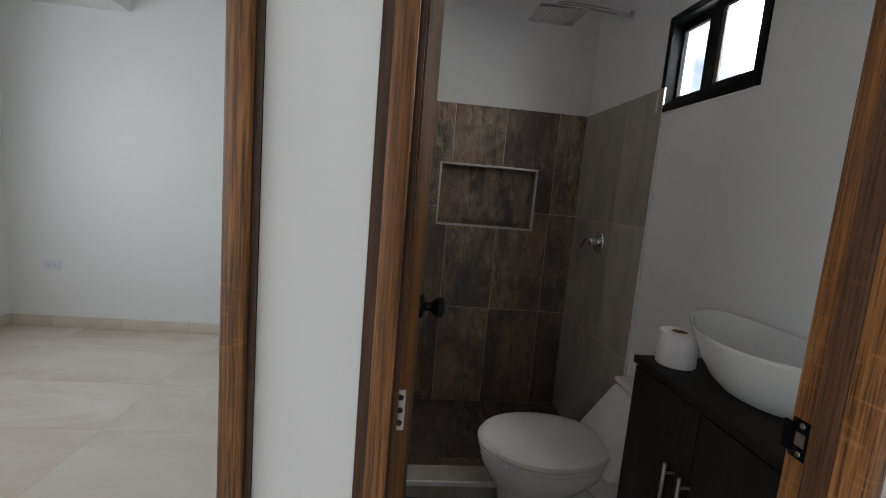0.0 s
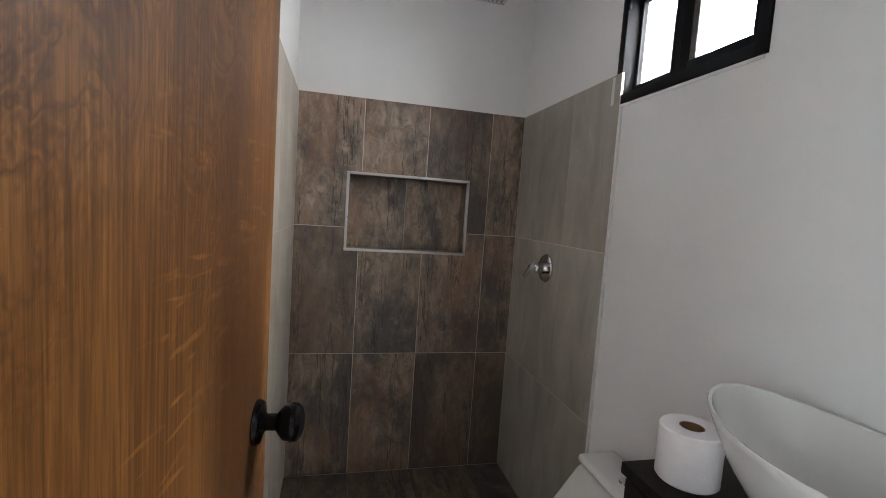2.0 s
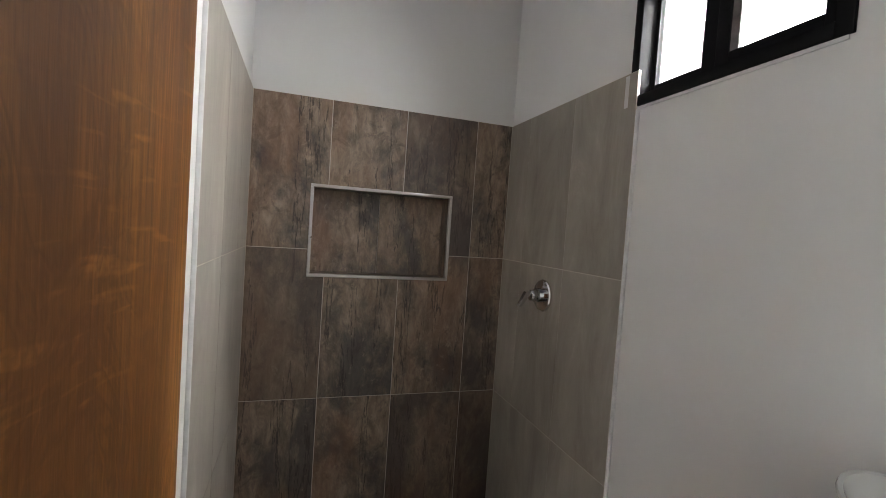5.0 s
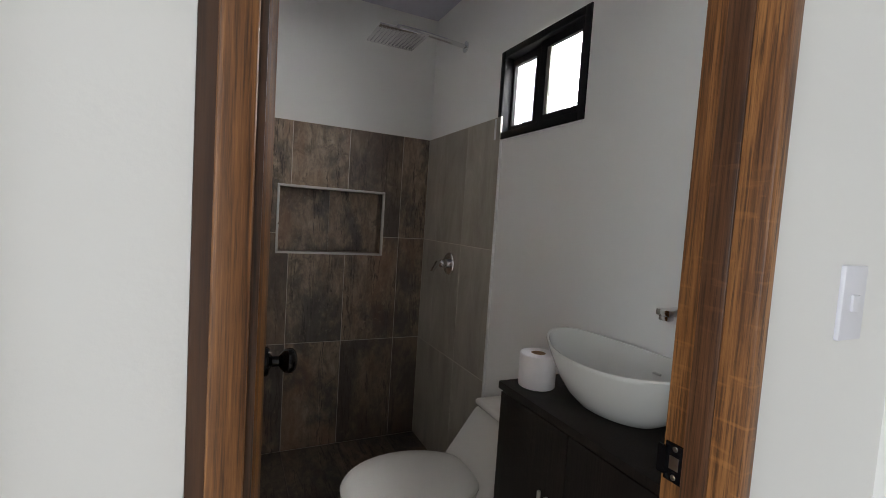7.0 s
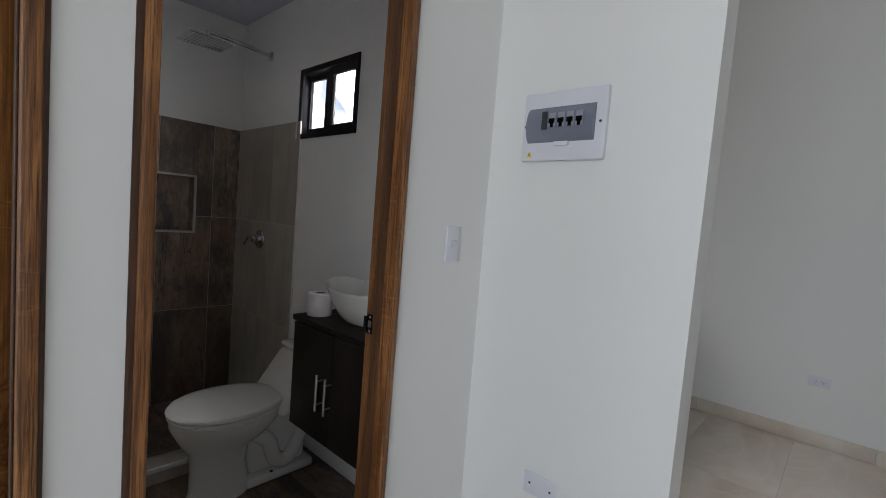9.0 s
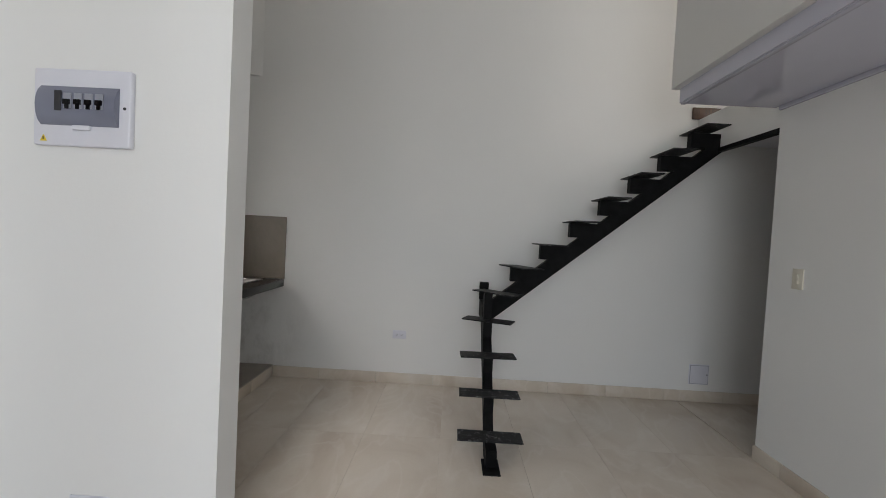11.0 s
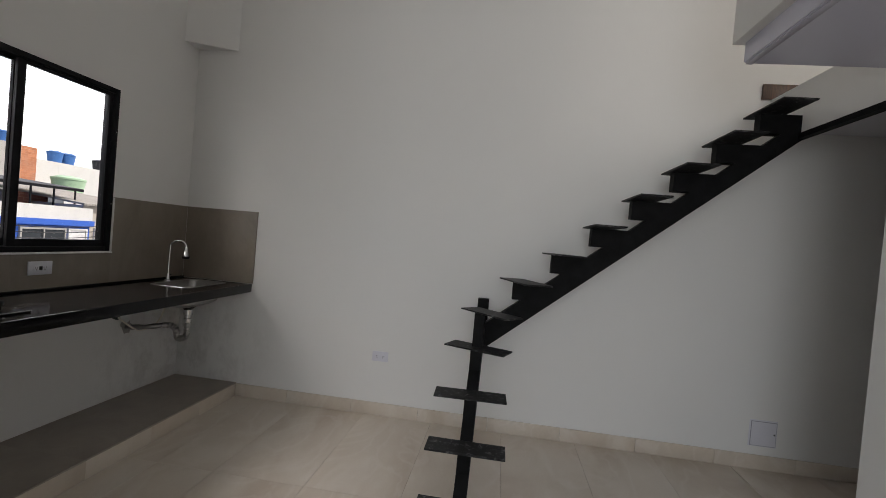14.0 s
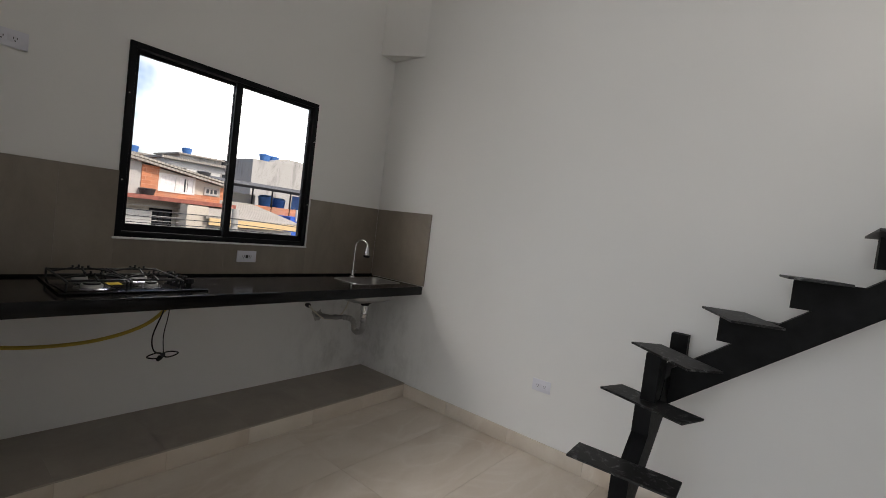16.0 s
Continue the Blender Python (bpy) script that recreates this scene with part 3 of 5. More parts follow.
for z in (0.950, 0.994):
    bm = bmesh.new()
    lathe(bm, [(0.0, 0.0), (0.0045, 0.0), (0.0035, 0.0015), (0.0, 0.0015)], Matrix.Translation((1.0176, 0.607, z)) @ Matrix.Rotation(-math.pi / 2, 4, "Y"), 10)
    part("screw", bm, BRUSHED, strike)

# ---- bathroom ----
bath_floor = solid("floor_bathroom", [((BATH_L, 0.632, -0.008), (BATH_R, BACK, -0.003))], GROUT_D, "dark brown tiled bathroom floor", "floor")


def bath_window():
    w = thing("window_bathroom", (1.475, 1.637, 1.69), "small black aluminium sliding window above the toilet", "window", kind="structure")
    y0, y1, z0, z1, x0, x1 = 1.363, 1.911, 1.691, 2.074, 1.457, 1.530
    t = 0.030
    for n, a, b in (("frame_jamb", (x0, y0, z0), (x1, y0 + t, z1)), ("frame_jamb", (x0, y1 - t, z0), (x1, y1, z1)),
                    ("frame_sill", (x0, y0 + t, z0), (x1, y1 - t, z0 + t)), ("frame_head", (x0, y0 + t, z1 - t), (x1, y1 - t, z1))):
        boxpart(n, a, b, ALU_K, w, bevel=0.002)
    # near sash runs inside, far sash outside; their meeting stiles are wide and show a worn pile strip
    for a, b, x, s0, s1 in ((y0 + t, 1.655, x0 + 0.022, 0.032, 0.034), (1.640, y1 - t, x0 + 0.044, 0.074, 0.016)):
        s = 0.032
        bm = bmesh.new()
        for p, q in (((x, a, z0 + t), (x + 0.018, a + s0, z1 - t)), ((x, b - s1, z0 + t), (x + 0.018, b, z1 - t)),
                     ((x, a + s0, z0 + t), (x + 0.018, b - s1, z0 + t + s)), ((x, a + s0, z1 - t - s), (x + 0.018, b - s1, z1 - t))):
            box(bm, p, q, 0.0015)
        sash = part("sash", bm, ALU_K, w)
        pane = boxpart("pane", (x + 0.007, a + s0, z0 + t + s), (x + 0.011, b - s1, z1 - t - s), GLASS, sash)
        pane.visible_shadow = False
    boxpart("pile_strip", (x0 + 0.026, 1.600, z0 + t + 0.032), (x0 + 0.034, 1.6208, z1 - t - 0.032), PILE, w, "worn grey pile strip")
    boxpart("catch", (x0 - 0.006, 1.868, 1.985), (x0 + 0.004, 1.876, 2.035), ALU_K, w, bevel=0.002)
    return w


bath_window()
solid("trim_window_mortar", [((1.4535, 1.911, 1.694), (1.4560, 1.926, 1.785)), ((1.4585, 1.37, 1.681), (1.4625, 1.909, 1.689))], SEAL, "rough white mortar around the bathroom window", "trim")

# shower: trim of the niche, curb, wall edge strips
niche = thing("shower_niche", (0.902, 2.66, 1.095), "recessed tiled niche with a bright aluminium edge", "niche", kind="structure")
for n, a, b in (("edge_strip", (0.610, 2.652, 1.092), (1.194, 2.672, 1.104)), ("edge_strip", (0.610, 2.652, 1.446), (1.194, 2.672, 1.458)),
                ("edge_strip", (0.610, 2.652, 1.104), (0.622, 2.672, 1.446)), ("edge_strip", (1.182, 2.652, 1.104), (1.194, 2.672, 1.446))):
    boxpart(n, a, b, ALU_TRIM, niche, bevel=0.002)
for n, a, b in (("lining", (0.622, 2.672, 1.0985), (1.182, 2.758, 1.1035)), ("lining", (0.622, 2.672, 1.4465), (1.182, 2.758, 1.4515)),
                ("lining", (0.6175, 2.672, 1.1035), (0.622, 2.758, 1.4465)), ("lining", (1.182, 2.672, 1.1035), (1.1865, 2.758, 1.4465)),
                ("back_tile", (0.622, 2.758, 1.1035), (0.899, 2.766, 1.4465)), ("back_tile", (0.901, 2.758, 1.1035), (1.182, 2.766, 1.4465))):
    boxpart(n, a, b, TILE_DARK, niche)

curb = thing("shower_curb", (0.92, 1.80, 0.0), "low shower curb of taupe tile with a pale edge strip", "curb", kind="structure")
boxpart("core", (BATH_L, 1.765, -0.003), (BATH_R, 1.868, 0.072), TILE_TAUPE, curb)
boxpart("top_tile", (BATH_L, 1.762, 0.072), (BATH_R, 1.870, 0.080), TILE_TAUPE, curb, bevel=0.001)
boxpart("edge_strip", (BATH_L, 1.752, 0.060), (BATH_R, 1.762, 0.082), SEAL, curb, "pale edge strip", bevel=0.002)

solid("trim_tile_edge", [((1.4545, 1.866, 0.0), (1.4625, 1.877, 1.682)), ((BATH_L, 1.829, 0.0), (0.3865, 1.839, 1.793))], SEAL, "pale strip at the edge of the shower tiles", "trim", bevel=0.002)

# valve
v = thing("shower_valve", (1.452, 2.291, 1.03), "chrome round shower valve with a lever", "shower valve")
bm = bmesh.new()
mx = Matrix.Translation((1.4545, 2.291, 1.092)) @ Matrix.Rotation(-math.pi / 2, 4, "Y")
lathe(bm, [(0.0, -0.001), (0.060, -0.001), (0.060, 0.006), (0.056, 0.010), (0.030, 0.012), (0.0, 0.012)], mx, 36)
part("escutcheon", bm, CHROME, v, smooth=True)
bm = bmesh.new()
lathe(bm, [(0.0, 0.011), (0.026, 0.011), (0.026, 0.034), (0.021, 0.036), (0.021, 0.052), (0.018, 0.056), (0.0, 0.056)], mx, 28)
part("cartridge", bm, CHROME, v, smooth=True)
bm = bmesh.new()
prism(bm, [(1.401, 1.103), (1.360, 1.048), (1.350, 1.052), (1.378, 1.105), (1.392, 1.108)], 1, 2.281, 2.301)
part("lever", bm, CHROME, v)

# shower head on its arm
s = thing("rain_shower", (1.455, 2.307, 2.20), "square chrome rain shower on a flat wall arm", "shower")
bm = bmesh.new()
lathe(bm, [(0.0, 0.0), (0.028, 0.0), (0.028, 0.006), (0.014, 0.012), (0.0, 0.012)], Matrix.Translation((1.463, 2.279, 2.216)) @ Matrix.Rotation(-math.pi / 2, 4, "Y"), 24)
part("flange", bm, CHROME, s, smooth=True)
bm = bmesh.new()
way_out = smooth_path([(1.460, 2.279, 2.216), (1.36, 2.286, 2.226), (1.22, 2.296, 2.238), (1.115, 2.306, 2.243), (1.101, 2.308, 2.235), (1.100, 2.308, 2.203)], 6)
tube(bm, way_out, 0.0115, 8)
part("arm", bm, CHROME, s, smooth=True)
head = boxpart("plate", (0.979, 2.198, 2.186), (1.220, 2.425, 2.196), CHROME, s, bevel=0.003)
bm = bmesh.new()
for i in range(12):
    for j in range(12):
        box(bm, (0.992 + i * 0.0188, 2.210 + j * 0.0176, 2.1845), (0.997 + i * 0.0188, 2.215 + j * 0.0176, 2.1865))
part("nozzles", bm, NOZZLE, head)
bm = bmesh.new()
lathe(bm, [(0.0, 0.0), (0.022, 0.0), (0.020, 0.008), (0.012, 0.014), (0.0, 0.014)], Matrix.Translation((1.10, 2.308, 2.195)), 20)
part("joint", bm, CHROME, s, smooth=True)


def toilet():
    cy = 1.553
    t = thing("toilet", (1.05, cy, 0.0), "cream one-piece toilet with its lid closed", "toilet")
    bm = bmesh.new()
    loft(bm, [oval(0.975, cy, 0.0, 0.135, 0.112, 40, 0.0), oval(0.975, cy, 0.03, 0.128, 0.105, 40), oval(0.965, cy, 0.14, 0.118, 0.098, 40), oval(0.965, cy, 0.215, 0.130, 0.108, 40),
              oval(0.985, cy, 0.262, 0.185, 0.145, 40), oval(0.998, cy, 0.315, 0.226, 0.176, 40, -0.03), oval(1.0, cy, 0.346, 0.240, 0.186, 40, -0.03), oval(1.0, cy, 0.370, 0.242, 0.187, 40, -0.03), oval(1.0, cy, 0.376, 0.236, 0.182, 40, -0.03)])
    part("bowl", bm, CERAMIC_W, t, smooth=True)
    bm = bmesh.new()
    box(bm, (1.06, cy - 0.095, 0.0), (1.40, cy + 0.095, 0.045), 0.014, 3)
    box(bm, (1.08, cy - 0.062, 0.04), (1.37, cy + 0.062, 0.335), 0.03, 3)
    part("foot", bm, CERAMIC_W, t, smooth=True)
    for sgn in (-1, 1):
        bm = bmesh.new()
        tube(bm, smooth_path([(1.06, cy + sgn * 0.058, 0.27), (1.16, cy + sgn * 0.066, 0.20), (1.20, cy + sgn * 0.068, 0.10), (1.27, cy + sgn * 0.066, 0.085), (1.33, cy + sgn * 0.062, 0.19), (1.37, cy + sgn * 0.05, 0.28)], 6), 0.036, 14)
        part("trapway", bm, CERAMIC_W, t, smooth=True)
        bm = bmesh.new()
        lathe(bm, [(0.0, 0.0), (0.008, 0.0), (0.007, 0.004), (0.0, 0.005)], Matrix.Translation((1.18, cy + sgn * 0.083, 0.044)), 12)
        part("bolt_cap", bm, SLOT, t, smooth=True)
    bm = bmesh.new()
    rim = [(0.236, 0.392), (0.246, 0.394), (0.249, 0.401), (0.247, 0.407), (0.238, 0.409)]
    loft(bm, [oval(1.0, cy, z - 0.016, a, a * 0.775, 40, -0.03) for a, z in rim])
    part("seat", bm, CERAMIC_W, t, smooth=True)
    bm = bmesh.new()
    lid = [(0.244, 0.4105), (0.251, 0.413), (0.252, 0.420), (0.246, 0.428), (0.225, 0.434), (0.17, 0.440), (0.09, 0.443), (0.02, 0.444)]
    loft(bm, [oval(1.0, cy, z - 0.016, a, a * 0.775, 48, -0.03) for a, z in lid])
    part("lid", bm, CERAMIC_W, t, smooth=True)
    for dx in (0.815, 0.845):
        boxpart("buffer", (dx - 0.012, cy - 0.160, 0.388), (dx + 0.012, cy - 0.150, 0.395), PLASTIC_W, t)
    bm = bmesh.new()
    prism(bm, [(1.17, 0.335), (1.198, 0.40), (1.326, 0.574), (1.452, 0.574), (1.452, 0.335)], 1, cy - 0.165, cy + 0.165)
    bmesh.ops.bevel(bm, geom=bm.edges[:], offset=0.022, segments=4, profile=0.5, affect="EDGES")
    part("tank", bm, CERAMIC_W, t, smooth=True)
    bm = bmesh.new()
    box(bm, (1.322, cy - 0.163, 0.5735), (1.453, cy + 0.163, 0.604), 0.014, 4)
    part("tank_lid", bm, CERAMIC_W, t, smooth=True)
    bm = bmesh.new()
    lathe(bm, [(0.0, 0.0), (0.022, 0.0), (0.02, 0.005), (0.0, 0.006)], Matrix.Translation((1.38, cy, 0.6035)), 20)
    part("flush_button", bm, CHROME, t, smooth=True)


toilet()


def vanity():
    v = thing("vanity_cabinet", (1.30, 0.96, 0.39), "dark wenge wall-hung vanity cabinet with two doors", "cabinet")
    boxpart("body", (1.146, 0.668, 0.392), (1.4625, 1.242, 0.838), WENGE, v, bevel=0.001)
    for y0, y1, hy in ((0.956, 1.242, 1.008), (0.668, 0.952, 0.950)):
        d = boxpart("door", (1.128, y0, 0.394), (1.1455, y1, 0.832), WENGE, v, bevel=0.001)
        hb = bmesh.new()
        tube(hb, [(1.100, hy, 0.53), (1.100, hy, 0.672)], 0.0048, 12)
        for z in (0.555, 0.647):
            tube(hb, [(1.1285, hy, z), (1.100, hy, z)], 0.0038, 10)
        part("handle", hb, BRUSHED, d, "brushed steel bar handle", True)
    boxpart("top_board", (1.122, 0.664, 0.839), (1.4625, 1.250, 0.861), WENGE, v, bevel=0.0015)


vanity()


def basin():
    cx, cy, n = 1.315, 0.990, 56
    b = thing("wash_basin", (cx, cy, 0.861), "white oval vessel basin with gently raised ends", "wash basin")

    def ring(a, bb, z, lift, shift=0.0):
        out = []
        for i in range(n):
            w = 2 * math.pi * i / n
            c, s = math.cos(w), math.sin(w)
            out.append((cx + bb * s, cy + shift + a * c, z + lift * (c * c) ** 1.2))
        return out
    rings = [ring(0.118, 0.080, 0.861, 0), ring(0.126, 0.087, 0.865, 0), ring(0.160, 0.106, 0.888, 0.002), ring(0.192, 0.123, 0.922, 0.007), ring(0.214, 0.134, 0.952, 0.014), ring(0.234, 0.144, 0.981, 0.022),
             ring(0.238, 0.1465, 0.990, 0.024), ring(0.236, 0.145, 0.994, 0.024), ring(0.230, 0.140, 0.992, 0.024), ring(0.217, 0.131, 0.966, 0.018), ring(0.188, 0.115, 0.929, 0.008), ring(0.146, 0.092, 0.898, 0.002), ring(0.085, 0.06, 0.880, 0), ring(0.030, 0.03, 0.876, 0)]
    bm = bmesh.new()
    loft(bm, rings)
    body = part("bowl", bm, CERAMIC, b, smooth=True)
    bm = bmesh.new()
    lathe(bm, [(0.0, 0.0), (0.026, 0.0), (0.024, 0.004), (0.0, 0.004)], Matrix.Translation((cx, cy, 0.8765)), 24)
    part("drain", bm, CHROME, b, smooth=True)
    boxpart("overflow_slot", (cx + 0.114, cy - 0.030, 0.9455), (cx + 0.1265, cy - 0.008, 0.9500), BRUSHED, b)


basin()

roll = thing("toilet_roll", (1.212, 1.185, 0.861), "white toilet paper roll standing on the vanity", "toilet paper")
bm = bmesh.new()
n = 40
rings = []
for r, h in ((0.021, 0.0), (0.050, 0.0), (0.0525, 0.003), (0.0525, 0.092), (0.050, 0.095), (0.021, 0.095), (0.0205, 0.0)):
    rings.append([(1.209 + r * math.cos(2 * math.pi * i / n), 1.187 + r * math.sin(2 * math.pi * i / n), 0.8615 + h) for i in range(n)])
loft(bm, rings, False, False)
part("paper", bm, PAPER, roll, smooth=True)
bm = bmesh.new()
loft(bm, [[(1.209 + r * math.cos(2 * math.pi * i / n), 1.187 + r * math.sin(2 * math.pi * i / n), 0.8615 + h) for i in range(n)] for r, h in ((0.0205, 0.0), (0.0205, 0.0945), (0.0185, 0.0945), (0.0185, 0.0))], False, False)
part("core", bm, CARD, roll, "cardboard core", True)

tap = thing("basin_tap", (1.46, 0.87, 1.13), "chrome flat wall-mounted basin spout with lever", "tap")
boxpart("wall_flange", (1.457, 0.846, 1.124), (1.463, 0.894, 1.154), CHROME, tap, bevel=0.002)
boxpart("lever_flange", (1.457, 0.852, 1.172), (1.463, 0.888, 1.194), CHROME, tap, bevel=0.002)
boxpart("spout", (1.300, 0.852, 1.131), (1.456, 0.888, 1.147), CHROME, tap, bevel=0.003)
boxpart("outlet", (1.304, 0.858, 1.120), (1.326, 0.882, 1.1315), CHROME, tap, bevel=0.002)
boxpart("lever", (1.365, 0.864, 1.180), (1.456, 0.876, 1.186), CHROME, tap, bevel=0.0015)

# ---- hall fittings ----


def plate_switch(name, label, a, b, normal_axis, sign, material, rockers=1):
    """A wall plate between two corners, with rocker keys."""
    t = thing(name, ((a[0] + b[0]) / 2, (a[1] + b[1]) / 2, a[2]), label, "light switch")
    boxpart("cover", a, b, material, t, bevel=0.0022)
    c = [(p + q) / 2 for p, q in zip(a, b)]
    side = 1 - normal_axis
    out = a[normal_axis] if sign < 0 else b[normal_axis]
    for k in range(rockers):
        zc = c[2] + (k - (rockers - 1) / 2) * 0.034
        p, q = [0, 0, zc - 0.013], [0, 0, zc + 0.013]
        p[side], q[side] = c[side] - 0.011, c[side] + 0.011
        p[normal_axis], q[normal_axis] = sorted((out - sign * 0.001, out + sign * 0.004))
        boxpart("rocker", p, q, material, t, bevel=0.0015)
    return t


plate_switch("light_switch", "white light switch plate on the hall wall", (1.243, 0.519, 1.172), (1.311, 0.5265, 1.289), 1, -1, PLASTIC_W)
plate_switch("light_switch", "ivory double light switch plate beside the stairs", (2.745, SIDE - 0.001, 1.118), (2.825, SIDE + 0.007, 1.236), 1, 1, PLASTIC_I, 2)

p = thing("breaker_panel", (1.43, 0.245, 1.52), "white flush breaker panel with a smoked cover", "breaker panel")
bm = bmesh.new()
box(bm, (1.424, 0.106, 1.522), (1.4455, 0.384, 1.737), 0.005, 3)
part("frame", bm, PLASTIC_W, p, smooth=True)
bm = bmesh.new()
pts = []
for i in range(9):
    w = i / 8
    pts.append((1.424 - 0.020 * math.sin(math.pi * w) ** 0.6, 1.578 + 0.110 * w))
prism(bm, [(1.4245, 1.578), *pts[1:-1], (1.4245, 1.688)], 1, 0.137, 0.362)
cover = part("cover", bm, SMOKE, p, "smoked see-through cover", True)
for i in range(4):
    y = 0.268 - i * 0.030
    boxpart("breaker", (1.4015, y - 0.011, 1.622), (1.4045, y + 0.011, 1.664), SMOKE_L, p)
    boxpart("toggle", (1.3965, y - 0.009, 1.632), (1.4017, y + 0.009, 1.646), BLACK, p)
    boxpart("toggle_stem", (1.3985, y - 0.005, 1.620), (1.4014, y + 0.005, 1.632), BLACK, p)
boxpart("gap_cover", (1.4010, 0.286, 1.615), (1.4045, 0.304, 1.670), SLOT, p)
boxpart("thumb_tab", (1.414, 0.215, 1.566), (1.4245, 0.265, 1.579), PLASTIC_W, p, bevel=0.002)
bm = bmesh.new()
prism(bm, [(0.343, 1.533), (0.363, 1.533), (0.353, 1.551)], 0, 1.4228, 1.4242)
part("warning_label", bm, YELLOW, p, "yellow warning triangle")
boxpart("warning_bolt", (1.4222, 0.3515, 1.537), (1.4229, 0.3545, 1.545), SLOT, p)
for y in (0.374, 0.122):
    bm = bmesh.new()
    lathe(bm, [(0.0, 0.0), (0.0045, 0.0), (0.004, 0.002), (0.0, 0.002)], Matrix.Translation((1.4242, y, 1.632)) @ Matrix.Rotation(-math.pi / 2, 4, "Y"), 12)
    part("screw", bm, SLOT, p)

b = thing("blank_plate", (1.44, 0.208, 0.43), "white blank cover plate low on the wall", "cover plate")
boxpart("cover", (1.4405, 0.150, 0.432), (1.4455, 0.268, 0.506), PLASTIC_W, b, bevel=0.002)
for y in (0.172, 0.246):
    boxpart("screw", (1.4395, y - 0.0035, 0.4655), (1.4406, y + 0.0035, 0.4725), SLOT, b)


def outlet(name, label, c, axis, sign, material, w=0.118, h=0.072):
    """A double socket plate lying flat on a wall, centred on c."""
    t = thing(name, (c[0], c[1], c[2] - h / 2), label, "power outlet", "power outlets")
    side = 1 - axis

    def put(nm, du, dz, wu, wz, d0, d1, mat_, bev=0.0):
        a, b_ = [0, 0, c[2] + dz - wz / 2], [0, 0, c[2] + dz + wz / 2]
        a[side], b_[side] = c[side] + du - wu / 2, c[side] + du + wu / 2
        a[axis], b_[axis] = sorted((c[axis] + sign * d0, c[axis] + sign * d1))
        return boxpart(nm, a, b_, mat_, t, bevel=bev)
    put("cover", 0, 0, w, h, -0.001, 0.006, material, 0.002)
    for du in (-0.022, 0.022):
        put("socket_face", du, 0, 0.034, 0.030, 0.006, 0.0075, material, 0.0006)
        put("slot", du - 0.006, 0.003, 0.0025, 0.009, 0.0075, 0.0079, SLOT)
        put("slot", du + 0.006, 0.003, 0.0025, 0.009, 0.0075, 0.0079, SLOT)
        put("earth_hole", du, -0.008, 0.005, 0.005, 0.0075, 0.0079, SLOT)
    return t


outlet("power_outlet", "white double power outlet on the stair wall", (FAR, -0.389, 0.432), 0, -1, PLASTIC_W)
gf = outlet("power_outlet", "white safety power outlet with dark buttons above the counter", (2.945, KWALL - 0.012, 0.982), 1, -1, PLASTIC_W, 0.125, 0.072)
boxpart("test_buttons", (2.937, KWALL - 0.0215, 0.972), (2.953, KWALL - 0.0178, 0.992), SLOT, gf, "dark test and reset buttons", bevel=0.001)
outlet("power_outlet", "white double power outlet high on the kitchen wall", (1.80, KWALL, 1.895), 1, -1, PLASTIC_W, 0.13, 0.075)
outlet("power_outlet", "white double power outlet in the bedroom", (-2.195, 3.62, 0.48), 1, -1, PLASTIC_W)

acc = thing("access_hatch", (FAR, -2.985, 0.15), "small white access hatch low on the wall", "access hatch")
boxpart("frame", (FAR - 0.004, -3.07, 0.150), (FAR + 0.001, -2.90, 0.324), PLASTIC_W, acc, bevel=0.0015)
boxpart("gap", (FAR - 0.0052, -3.0655, 0.1545), (FAR - 0.004, -2.9085, 0.3155), SMOKE_L, acc)
boxpart("door", (FAR - 0.0085, -3.062, 0.158), (FAR - 0.0052, -2.912, 0.312), PLASTIC_W, acc, bevel=0.0015)
boxpart("catch", (FAR - 0.0095, -3.057, 0.232), (FAR - 0.0085, -3.047, 0.242), SLOT, acc)

# ---- stairs ----


